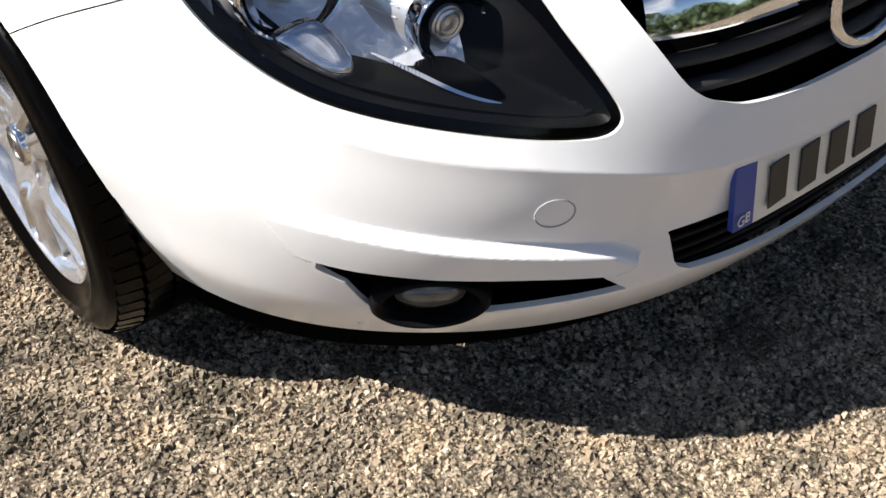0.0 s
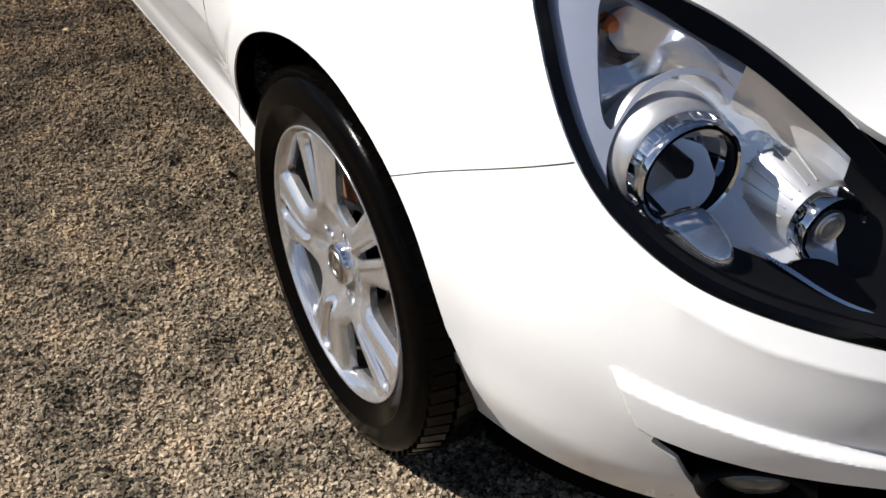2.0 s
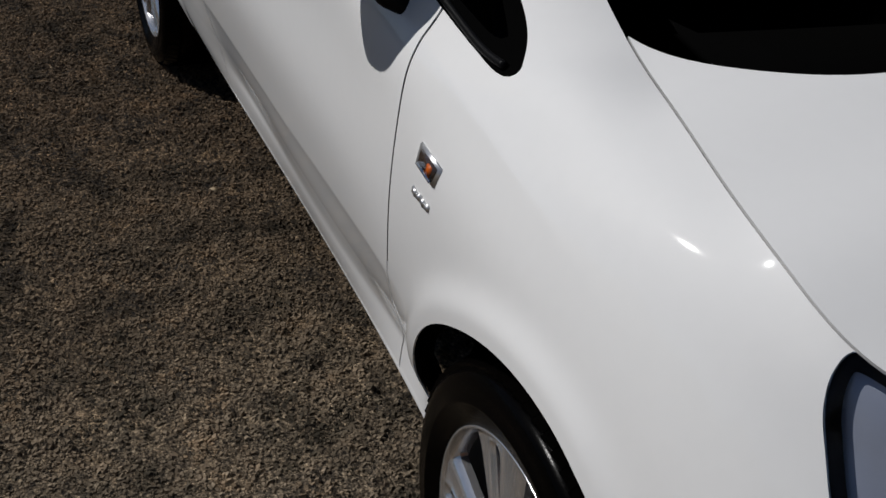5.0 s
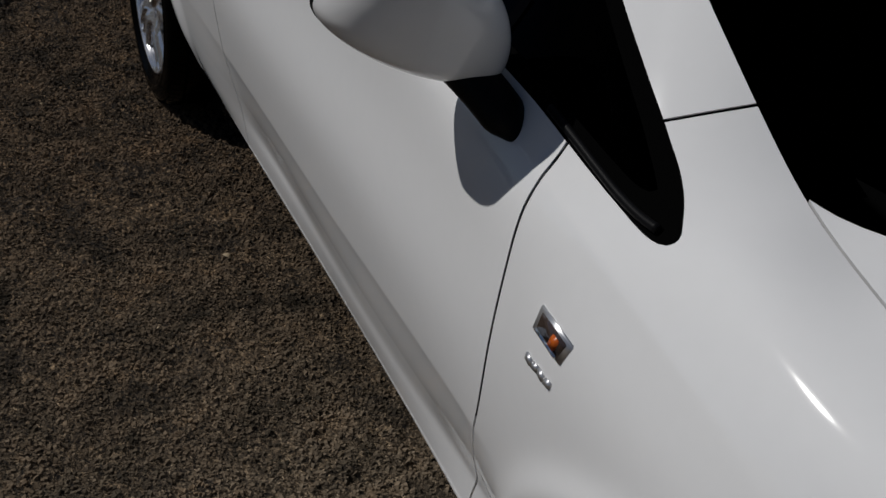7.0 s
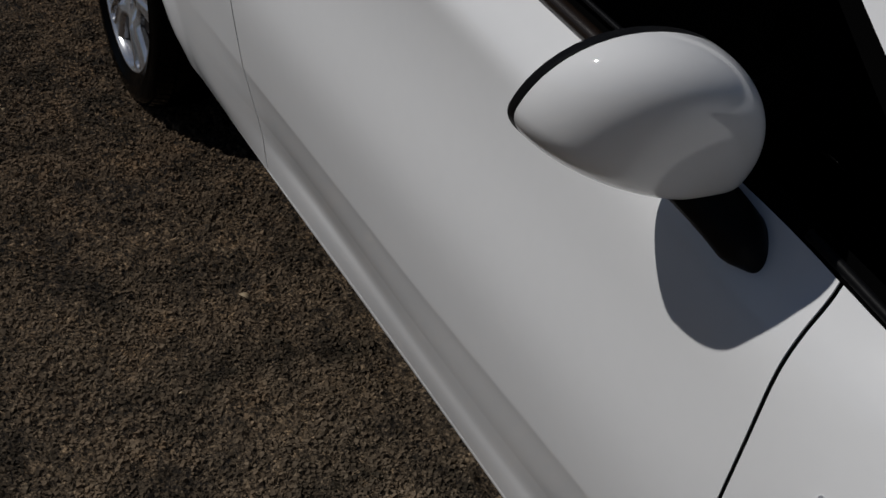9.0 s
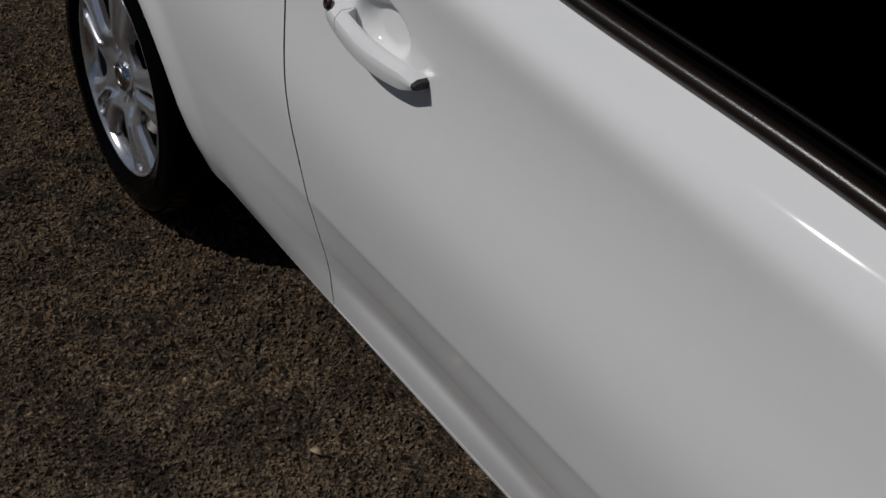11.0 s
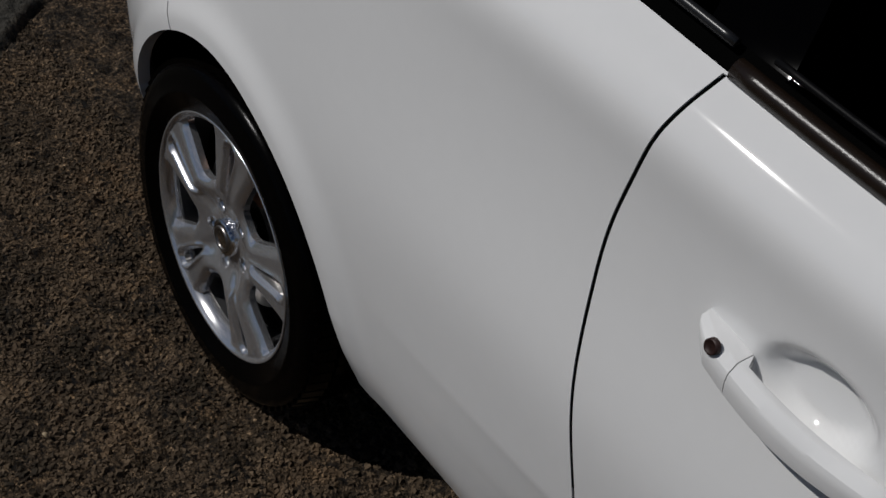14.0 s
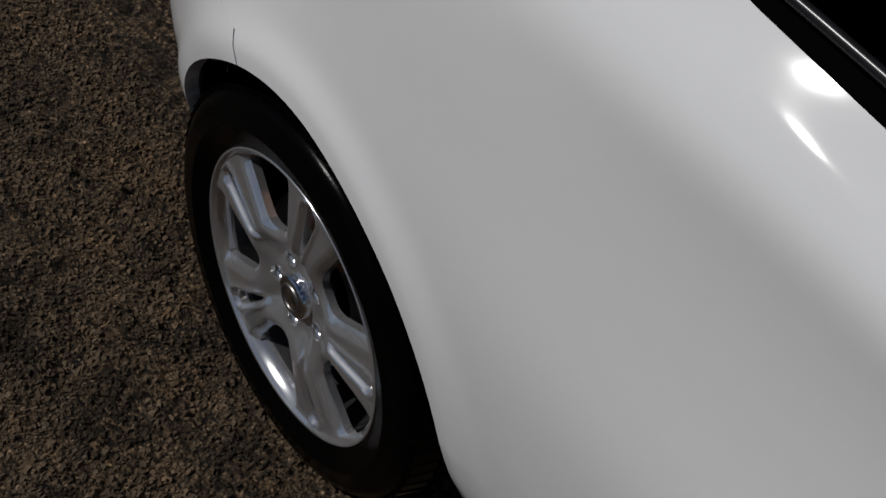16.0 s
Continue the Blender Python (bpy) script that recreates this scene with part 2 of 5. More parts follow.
def part(name, bm, mat, parent, label="", smooth=True):
    """Link a bmesh as one mesh object under a thing or a part."""
    me = bpy.data.meshes.new(name)
    bm.to_mesh(me)
    bm.free()
    if smooth:
        me.polygons.foreach_set("use_smooth", [True] * len(me.polygons))
    me.materials.append(mat)
    ob = new(name, me)
    ob.parent = parent
    return tagged(ob, label)


def mesh_part(name, verts, faces, mat, parent, label="", smooth=True, sharp=None):
    me = bpy.data.meshes.new(name)
    me.from_pydata([tuple(v) for v in verts], [], [tuple(int(i) for i in f) for f in faces])
    me.update()
    if smooth:
        me.polygons.foreach_set("use_smooth", [True] * len(me.polygons))
    if sharp:
        me.set_sharp_from_angle(angle=radians(sharp))
    me.materials.append(mat)
    ob = new(name, me)
    ob.parent = parent
    return tagged(ob, label)


def grid_faces(n, m, wrap=False):
    i = np.arange(n * m).reshape(n, m)
    if wrap:
        i = np.concatenate([i, i[:1]])
    return np.stack([i[:-1, :-1], i[1:, :-1], i[1:, 1:], i[:-1, 1:]], -1).reshape(-1, 4)


class Sheet:
    """A sheet of faces with the station s of each point; it can be trimmed along any curve."""

    def __init__(self, v, s, faces):
        self.v, self.s, self.f = np.asarray(v, float), np.asarray(s, float), [tuple(int(i) for i in f) for f in faces]

    def keep(self, phi):
        """Keep the side where phi >= 0, cutting faces on the line."""
        phi = np.asarray(phi, float)
        inside = phi >= 0
        v, s, cut, out = list(self.v), list(self.s), {}, []
        for f in self.f:
            k = [inside[i] for i in f]
            if all(k):
                out.append(f)
                continue
            if not any(k):
                continue
            g = []
            for a, b in zip(f, f[1:] + f[:1]):
                if inside[a]:
                    g.append(a)
                if inside[a] != inside[b]:
                    key = (min(a, b), max(a, b))
                    if key not in cut:
                        t = phi[a] / (phi[a] - phi[b])
                        cut[key] = len(v)
                        v.append(self.v[a] + t * (self.v[b] - self.v[a]))
                        s.append(self.s[a] + t * (self.s[b] - self.s[a]))
                    g.append(cut[key])
            if len(g) > 2:
                out.append(tuple(g))
        used = sorted({i for f in out for i in f})
        at = {i: n for n, i in enumerate(used)}
        if not used:
            return Sheet(np.zeros((0, 3)), [], [])
        return Sheet(np.array([v[i] for i in used]), np.array([s[i] for i in used]), [tuple(at[i] for i in f) for f in out])

    @property
    def x(self):
        return self.v[:, 0]

    @property
    def z(self):
        return self.v[:, 2]

    def normals(self):
        n = np.zeros_like(self.v)
        for f in self.f:
            q = self.v[list(f)] - self.v[f[0]]
            u = np.cross(q[1:-1], q[2:]).sum(0)
            for i in f:
                n[i] += u
        return n / np.maximum(np.linalg.norm(n, axis=1), 1e-12)[:, None]

    def shifted(self, d):
        """The sheet moved along its normals, outwards for d > 0."""
        n = self.normals()
        mid = self.v.mean(0)
        if ((mid - np.array([-1.2, 0, .5])) * n.mean(0)).sum() < 0:
            n = -n
        return Sheet(self.v + n * d, self.s, self.f)

    def edged(self, depth):
        """The sheet with its edges folded inwards, so that it shows its thickness."""
        n = self.shifted(-depth).v
        count = {}
        for f in self.f:
            for a, b in zip(f, f[1:] + f[:1]):
                count.setdefault((min(a, b), max(a, b)), []).append((a, b))
        v, at, faces = list(self.v), {}, list(self.f)
        for pairs in count.values():
            if len(pairs) == 1:
                a, b = pairs[0]
                for i in (a, b):
                    if i not in at:
                        at[i] = len(v)
                        v.append(n[i])
                faces.append((b, a, at[a], at[b]))
        return Sheet(np.array(v), np.r_[self.s, np.zeros(len(v) - len(self.s))], faces)

    def mirrored(self):
        return Sheet(self.v * (1, -1, 1), self.s, [f[::-1] for f in self.f])


def sheet(s0, s1, step=.009, rows=118, dents=True):
    s = np.linspace(s0, s1, max(3, int((s1 - s0) / step)))
    g = skin(s, rows=rows)
    out = Sheet(g.reshape(-1, 3), np.repeat(s, rows), grid_faces(len(s), rows))
    if dents:
        out.v = out.v + (out.shifted(1.0).v - out.v) * dent(out)[:, None]
    return out


def sdf(poly, x, z):
    """Signed distance to a polygon in the (x, z) plane, positive outside."""
    p = np.array(poly, float)
    d, odd = np.full(len(x), 9.0), np.zeros(len(x), bool)
    for (ax, az), (bx, bz) in zip(p, np.roll(p, -1, axis=0)):
        ex, ez = bx - ax, bz - az
        t = np.clip(((x - ax) * ex + (z - az) * ez) / (ex * ex + ez * ez), 0, 1)
        d = np.minimum(d, np.hypot(x - ax - t * ex, z - az - t * ez))
        cross = (az > z) != (bz > z)
        with np.errstate(divide="ignore", invalid="ignore"):
            odd ^= cross & (x < (bx - ax) * (z - az) / (bz - az) + ax)
    return np.where(odd, -d, d)


def rounded(poly, times=2):
    p = np.array(poly, float)
    for _ in range(times):
        q = np.roll(p, -1, axis=0)
        p = np.stack([.78 * p + .22 * q, .22 * p + .78 * q], 1).reshape(-1, 2)
    return p


def lathe(profile, turns=64, bm=None, axis="y"):
    """Turn a profile of (radius, along) round the y axis."""
    bm = bm or bmesh.new()
    rings = []
    for k in range(turns):
        a = 2 * math.pi * k / turns
        rings.append([bm.verts.new((r * math.cos(a), w, r * math.sin(a))) for r, w in profile])
    for k in range(turns):
        for j in range(len(profile) - 1):
            bm.faces.new((rings[k][j], rings[k][j + 1], rings[(k + 1) % turns][j + 1], rings[(k + 1) % turns][j]))
    return bm


def box(bm, size, m, bevel=0.0):
    r = bmesh.ops.create_cube(bm, size=1, matrix=m @ Matrix.Diagonal((*size, 1)))
    if bevel:
        es = list({e for v in r["verts"] for e in v.link_edges})
        bmesh.ops.bevel(bm, geom=es, offset=bevel, segments=2, affect="EDGES", profile=.6)
    return bm


def tube(path, radius, sides=8, flat=1.0):
    """A tube along a path; its section may be flattened in height."""
    bm = bmesh.new()
    path = [Vector(p) for p in path]
    rings = []
    for i, p in enumerate(path):
        d = (path[min(i + 1, len(path) - 1)] - path[max(i - 1, 0)]).normalized()
        side = d.cross(Vector((0, 0, 1)))
        side = side.normalized() if side.length > 1e-4 else Vector((0, 1, 0))
        up = side.cross(d)
        r = radius(i / (len(path) - 1)) if callable(radius) else radius
        rings.append([bm.verts.new(p + side * (r * math.cos(a)) + up * (r * flat * math.sin(a))) for a in (2 * math.pi * k / sides for k in range(sides))])
    for a, b in zip(rings, rings[1:]):
        for k in range(sides):
            bm.faces.new((a[k], a[(k + 1) % sides], b[(k + 1) % sides], b[k]))
    bm.faces.new(rings[0][::-1])
    bm.faces.new(rings[-1])
    return bm


# ---- lines of the car: openings and shut lines, as (station, height) or (x, z) ----
HEADLIGHT = rounded([(.953, .862), (.957, .835), (.947, .805), (.928, .777), (.909, .748), (.889, .721), (.869, .695), (.830, .649), (.788, .613), (.732, .581), (.674, .557),
                     (.609, .539), (.526, .521), (.427, .501), (.377, .496), (.359, .509), (.382, .551), (.411, .593), (.431, .622), (.486, .672), (.553, .716), (.657, .772), (.748, .808), (.79, .828), (.843, .842), (.90, .857)], 3)
GRILLE = rounded([(.36, .645), (.34, .613), (.311, .571), (.282, .525), (.262, .507), (.241, .496), (.2, .480), (0.1, .470), (-.2, .468), (-.2, .672), (.1, .668), (.3, .655)], 2)
LOWER_GRILLE = [(.300, .343), (.296, .335), (.286, .292), (.279, .281), (.262, .270), (.1, .246), (-.2, .24), (-.2, .335), (.0, .34), (.22, .342)]
FOG_HOLE = [(.709, .376), (.706, .364), (.711, .345), (.70, .335), (.679, .318), (.667, .290), (.640, .246), (.60, .232), (.555, .236), (.528, .258), (.432, .266), (.345, .268), (.378, .297), (.347, .299), (.377, .313), (.471, .331), (.576, .346), (.659, .362)]
BLADE = [(.758, .445), (.672, .422), (.553, .392), (.453, .368), (.372, .346), (.338, .322), (.345, .312), (.377, .305), (.471, .322), (.576, .337), (.659, .353), (.705, .368), (.729, .381)]
WINDOW = rounded([(-.203, .907), (-.215, .898), (-.249, .896), (-.335, .905), (-.445, .924), (-.6, .941), (-.71, .948), (-.897, .962), (-1.07, .973), (-1.235, .981), (-1.4, .997), (-1.6, 1.012), (-1.72, 1.025), (-1.84, 1.038), (-1.94, 1.047), (-2.09, 1.058),
                  (-2.3, 1.090), (-2.42, 1.12), (-2.3, 1.25), (-2.0, 1.335), (-1.5, 1.37), (-1.1, 1.345), (-.85, 1.25), (-.507, 1.063), (-.33, .966), (-.226, .917)], 1)


def wing_seam(s):
    return spline((.7, .844, .95, 1.084, 1.2), (.70, .662, .628, .567, .50), np.clip(s, .7, 1.2))[:, 0]


def door_front(z):
    return spline((.2, .30, .40, .49, .54, .62, .70, .79, .86, .91, .96), (-.535, -.515, -.470, -.432, -.414, -.398, -.393, -.393, -.396, -.400, -.42), np.clip(z, .2, .96))[:, 0]


def door_rear(z):
    return spline((.2, .25, .33, .43, .53, .62, .70, .77, .85, .94, 1.02, 1.2), (-1.722, -1.715, -1.703, -1.698, -1.709, -1.728, -1.744, -1.754, -1.757, -1.739, -1.718, -1.67), np.clip(z, .2, 1.2))[:, 0]


def belt(s):
    return spline([r[0] for r in RAILS[-2]], [r[2] for r in RAILS[-2]], s)[:, 0]


def dent(sh):
    """Raised blade over the fog lamp and the rounded lip under the door, in metres outwards."""
    out = np.zeros(len(sh.s))
    near = (sh.s < .9) & (sh.z < .5)
    if near.any():
        d = sdf(BLADE, sh.s[near], sh.z[near])
        t = np.clip(.5 - d / .0105, 0, 1)
        out[near] += .017 * t * t * (3 - 2 * t)
    # crisp crease below the headlight, running in towards the plate
    near = (sh.s < .80) & (sh.z > .33) & (sh.z < .60)
    if near.any():
        s = sh.s[near]
        d = sh.z[near] - np.interp(s, (0, .15, .30, .394, .459, .527, .606, .654, .743), (.395, .408, .432, .459, .475, .488, .505, .520, .556))
        out[near] += .0080 * np.exp(-np.abs(d) / .026) * np.clip((.80 - s) / .10, 0, 1) * np.clip(s / .2, 0, 1)
    # crease along the lower door: the skin turns in under it and comes out again to the sill
    low = (sh.s > 1.62) & (sh.s < 3.5) & (sh.z < .60) & (sh.z > .243)
    if low.any():
        z = sh.z[low]
        c = np.interp(sh.v[low, 0], (-1.6, -1.0, -.5), (.478, .482, .505))
        d, e = np.maximum(c - z, 0), np.maximum(.375 - z, 0)
        fade = np.clip((sh.s[low] - 1.66) / .10, 0, 1) * np.clip((3.45 - sh.s[low]) / .5, 0, 1)
        out[low] -= (.0066 * (1 - np.exp(-d / .045)) - .045 * e) * fade
    # tight crease along the shoulder, from the wing to the rear window
    top = (sh.s > 1.10) & (sh.s < 3.50) & (sh.z > .72) & (sh.z < 1.06) & (sh.v[:, 1] < -.68)
    if top.any():
        x = sh.v[top, 0]
        d = sh.z[top] - np.interp(x, (-2.1, -1.86, -1.71, -1.57, -1.44, -1.21, -1.01, -.81, -.60, -.40, -.22, -.06, .08, .2), (1.022, 1.012, .997, .985, .972, .951, .938, .928, .908, .879, .853, .831, .802, .775))
        out[top] += .0036 * np.exp(-np.sqrt(d * d + .0055 ** 2) / .022) * np.clip((.20 - x) / .35, 0, 1) * np.clip((x + 2.15) / .30, 0, 1)
    # scoop behind the finger space of the door handle
    h = (np.abs(sh.v[:, 0] + 1.505) < .12) & (np.abs(sh.z - .86) < .08) & (sh.v[:, 1] < 0)
    if h.any():
        u, w = (sh.v[h, 0] + 1.513) / .063, (sh.z[h] - .841) / .041
        t = np.clip((1.04 - np.hypot(u, w)) / .50, 0, 1)
        out[h] -= .019 * t * t * (3 - 2 * t)
    return out


GAP = .0023

# ---- the car ----
car = tagged(new("hatchback_car"), "white three-door hatchback parked on rough tarmac", "car")


def panel(name, sh, mat, parent, label="", depth=.012, mirror=True):
    """The same panel on both sides of the car."""
    sh = sh.edged(depth) if depth else sh
    obs = [mesh_part(name, sh.v, sh.f, mat, parent, label, sharp=40)]
    if mirror:
        m = sh.mirrored()
        obs.append(mesh_part(name, m.v, m.f, mat, parent, label, sharp=40))
    return obs


# front bumper: both halves in one mesh
fb = sheet(0, 1.16, .0045, 330)
fb = fb.keep(arch_gap(fb.x, fb.z) + np.where(fb.s < .85, 1, 0))
fb = fb.keep(np.where(fb.s > .843, wing_seam(fb.s) - .0010 - fb.z, .1))
fb = fb.keep(sdf(HEADLIGHT, fb.s, fb.z) - .003)
fb = fb.keep(np.where((fb.s > .44) & (fb.s < .99), np.interp(fb.s, (.44, .6, .75, .86, .97), (.56, .62, .68, .75, .84)) - fb.z, .1))
fb = fb.keep(sdf(GRILLE, fb.s, fb.z))
fb = fb.keep(sdf(LOWER_GRILLE, fb.s, fb.z))
fb = fb.keep(sdf(FOG_HOLE, fb.s, fb.z))
fb = fb.edged(.008)
n = len(fb.v)
front_bumper = mesh_part("front_bumper", np.r_[fb.v, fb.v * (1, -1, 1)], fb.f + [tuple(i + n for i in f[::-1]) for f in fb.f], PAINT, car, sharp=40)

# wings
wg = sheet(.78, 1.95, .009, 190)
wg = wg.keep(arch_gap(wg.x, wg.z))
wg = wg.keep(np.where(wg.s < 1.15, wg.z - wing_seam(wg.s) - .0010, .1))
wg = wg.keep(sdf(HEADLIGHT, wg.s, wg.z) - .003)
wg = wg.keep(np.where(wg.s < .97, np.where(wg.s < .843, -.1, .1), .1))
wg = wg.keep(wg.x - door_front(wg.z) - GAP)
wg = wg.keep(sdf(WINDOW, wg.x, wg.z) - .001 + np.where(wg.x > -.15, 1, 0))
wg = wg.keep(np.where(wg.x < -.2, .968 + .69 * (wg.x + .332) - GAP - wg.z, .1))
wg = wg.keep(np.where((wg.z > .90) & (wg.x < -.42), -.1, .1))
panel("front_wing", wg, PAINT, car, depth=.0028)

# doors
dr = sheet(1.62, 3.14, .0065, 270)
dr = dr.keep(door_front(dr.z) - GAP - dr.x)
dr = dr.keep(dr.x - door_rear(dr.z) - GAP)
dr = dr.keep(belt(dr.s) - .001 - dr.z)
dr = dr.keep(dr.z - .242)
doors = panel("door", dr, PAINT, car, depth=.0028)

# rear quarter with the roof rail and the windscreen pillar
qt = sheet(1.5, 4.75, .012, 200)
qt = qt.keep(arch_gap(qt.x, qt.z))
qt = qt.keep(np.where(qt.z < belt(qt.s) + .0015, door_rear(qt.z) - GAP - qt.x, .1))
qt = qt.keep(sdf(WINDOW, qt.x, qt.z) - .001)
qt = qt.keep(np.where(qt.x > -.6, qt.z - .968 - .69 * (qt.x + .332) - GAP, .1))
qt = qt.keep(np.where((qt.x < -2.55) & (qt.z < .6705), qt.x + 2.604 + (qt.z - .642) * .6, .1))
qt = qt.keep(np.where((qt.x < -2.9), qt.z - .6705, .1))
FLAP = [(-2.628 + .074 * math.cos(a), .851 + .074 * math.sin(a)) for a in np.linspace(0, 2 * math.pi, 40)[:-1]]
panel("rear_quarter", qt.keep(sdf(FLAP, qt.x, qt.z) - .0038 + np.where(qt.v[:, 1] > 0, 1, 0)), PAINT, car, depth=.0028)
flap = qt.keep(-sdf(FLAP, qt.x, qt.z))
panel("fuel_flap", flap, PAINT, car, "round white fuel flap", depth=.004, mirror=False)

# sill strip under the door
sl = sheet(1.72, 3.46, .02, 118)
sl = sl.keep(.2405 - sl.z)
sl = sl.keep(arch_gap(sl.x, sl.z))
panel("sill", sl, PAINT, car)

# rear bumper and tailgate
rb = sheet(3.85, S_END, .014, 90)
rb = rb.keep(arch_gap(rb.x, rb.z))
rb = rb.keep(-(rb.x + 2.608 + (rb.z - .642) * .6))
rb = rb.keep(.668 - rb.z)
rb = rb.edged(.02)
n = len(rb.v)
mesh_part("rear_bumper", np.r_[rb.v, rb.v * (1, -1, 1)], rb.f + [tuple(i + n for i in f[::-1]) for f in rb.f], PAINT, car, sharp=40)
tg = sheet(4.755, S_END, .02, 70)
tg = tg.keep(tg.z - .702)
n = len(tg.v)
mesh_part("tailgate", np.r_[tg.v, tg.v * (1, -1, 1)], tg.f + [tuple(i + n for i in f[::-1]) for f in tg.f], PAINT, car, sharp=40)

# matt black backing behind the shut lines, standing in for the shade in the gaps
sh = sheet(0, S_END, .03, 70, dents=False).shifted(-.03)
sh = sh.keep(arch_gap(sh.x, sh.z) + .005)
sh = sh.keep(sdf(WINDOW, sh.x, sh.z))
sh = sh.keep(sdf(HEADLIGHT, sh.s, sh.z) + .004)
sh = sh.keep(belt(sh.s) + .05 - sh.z)
panel("inner_shell", sh, MATT_BLACK, car, depth=0)

# roof rail curve, from which bonnet, windscreen and roof are spanned
es = np.linspace(0, S_END, 600)
op, on = outline(es)
top = spline([r[0] for r in RAILS[-1]], [r[1:] for r in RAILS[-1]], es)
EDGE = np.c_[op + on * top[:, :1], top[:, 1]]


def span(name, xs, crown, mat, label="", lift=0.0, inset=.0, centre=None, clip_rear=None, thick=.012):
    """A crowned sheet between the two upper edges, over the given x stations."""
    front = EDGE[:, 0]
    order = np.argsort(front)
    rows = []
    w = np.linspace(-1, 1, 81)
    for x in xs:
        ye = np.interp(x, front[order], EDGE[order, 1]) + inset
        ze = np.interp(x, front[order], EDGE[order, 2])
        zc = ze + crown(x)
        rows.append(np.c_[np.full(81, x), ye * -w, ze + lift + (zc - ze) * (1 - w**2)])
    sh = Sheet(np.concatenate(rows), np.zeros(81 * len(rows)), grid_faces(len(rows), 81))
    if clip_rear is not None:
        sh = sh.keep(sh.x - clip_rear(sh.v[:, 1]))
    sh = sh.edged(thick)
    return mesh_part(name, sh.v, sh.f, mat, car, label, sharp=40)


def cowl(y):
    """Rear edge of the bonnet."""
    return -.197 + .243 * (1 - np.clip(np.abs(y) / .60, 0, 1) ** 7)


nose_x = EDGE[0, 0]
bx = nose_x - .001 - (nose_x + .20) * np.linspace(0, 1, 90) ** 1.6
span("bonnet", bx, lambda x: np.interp(x, (-.2, .1, .4, .6, .707), (.075, .072, .065, .035, 0)), PAINT, inset=.004, clip_rear=cowl)

# windscreen and roof
k = [i for i in range(600) if -1.02 < EDGE[i, 0] < -.19 and EDGE[i, 1] < -.3]
ws = []
for t in np.linspace(0, 1, 30):
    i = k[0] + t * (k[-1] - k[0])
    e = EDGE[int(i)] + (EDGE[min(int(i) + 1, 599)] - EDGE[int(i)]) * (i - int(i))
    w = np.linspace(-1, 1, 41)
    bulge = (1 - np.abs(w) ** 2.4)
    ws.append(np.c_[e[0] + bulge * .215 * (1 - .6 * t) - .012, (e[1] + .006) * -w, e[2] - .012 + bulge * np.interp(t, (0, 1), (.07, .045))])
ws = np.concatenate(ws)
pane = mesh_part("windscreen", ws, grid_faces(30, 41), GLASS, car, "dark tinted windscreen")
pane.visible_shadow = False
span("roof", np.linspace(-1.0, -2.88, 40), lambda x: .045, PAINT, inset=.002)

# ---- glass, trim and dark interior ----
gl = sheet(1.5, 3.9, .02, 90, dents=False).shifted(-.006)
gl = gl.keep(-sdf(WINDOW, gl.x, gl.z) + .004)


def between(sh, a, b, lean=.0):
    sh = sh.keep(a - sh.x + lean * (sh.z - .95))
    return sh.keep(sh.x - b - lean * (sh.z - .95))


for name, a, b, lean, label in (("quarter_window", -.1, -.60, 0, "small dark front quarter window"), ("door_window", -.60, -1.66, -.25, "dark tinted door window"), ("rear_side_window", -1.73, -2.6, -.25, "dark tinted rear side window")):
    for ob in panel(name, between(gl, a, b, lean), GLASS, car, label, depth=0):
        ob.visible_shadow = False
post = gl.shifted(.003)
fillet = between(post, -.598, -.617)
panel("window_post", fillet.keep(1.0 - fillet.z), GLOSS_BLACK, car, depth=.01)
panel("door_post", between(post, -1.65, -1.74, -.25), GLOSS_BLACK, car, depth=.01)

# black rim round the side windows
rim = sheet(1.5, 3.9, .012, 110, dents=False).shifted(-.0015)
d = sdf(WINDOW, rim.x, rim.z)
rim = rim.keep(.002 - d)
rim = rim.keep(sdf(WINDOW, rim.x, rim.z) + .016)
panel("window_rim", rim, MATT_BLACK, car, depth=.012)


def along_belt(x0, x1, up, out, n=40):
    pts = []
    for x in np.linspace(x0, x1, n):
        s = 1.3095 - x
        c = spline([r[0] for r in RAILS[-2]], [r[1:] for r in RAILS[-2]], np.array([s]))[0]
        pts.append((x, -.802 + c[0] - out, c[1] + up))
    return pts


for sign in (1, -1):
    for name, x0, x1, r in (("waist_strip", -.70, -1.712, .0100), ("rear_waist_strip", -1.724, -2.30, .0048), ("front_waist_strip", -.232, -.452, .0052)):
        pts = [(x, y * sign, z) for x, y, z in along_belt(x0, x1, .021 if name == "rear_waist_strip" else .0065, -.010 if name == "rear_waist_strip" else -.003)]
        part(name, tube(pts, r, 10, 1.1), TRIM if name == "waist_strip" else SATIN_BLACK if name == "rear_waist_strip" else BLACK, car, "brown-black rubber waist strip" if name == "waist_strip" else "black rubber waist strip")
    part("window_seal", tube([(x, y * sign, z) for x, y, z in along_belt(-.72, -1.68, .034, -.006)], .0035, 6), BLACK, car)

# interior: lining, seats and dashboard, dark behind the glass
bm = box(bmesh.new(), (2.6, 1.2, .02), pose(-1.5, 0, .40))
part("cabin_floor", bm, CLOTH, car, smooth=False)
bm = box(bmesh.new(), (.42, 1.15, .22), pose(-.50, 0, .86, 0, 12, 0), .05)
part("dashboard", bm, BLACK, car)


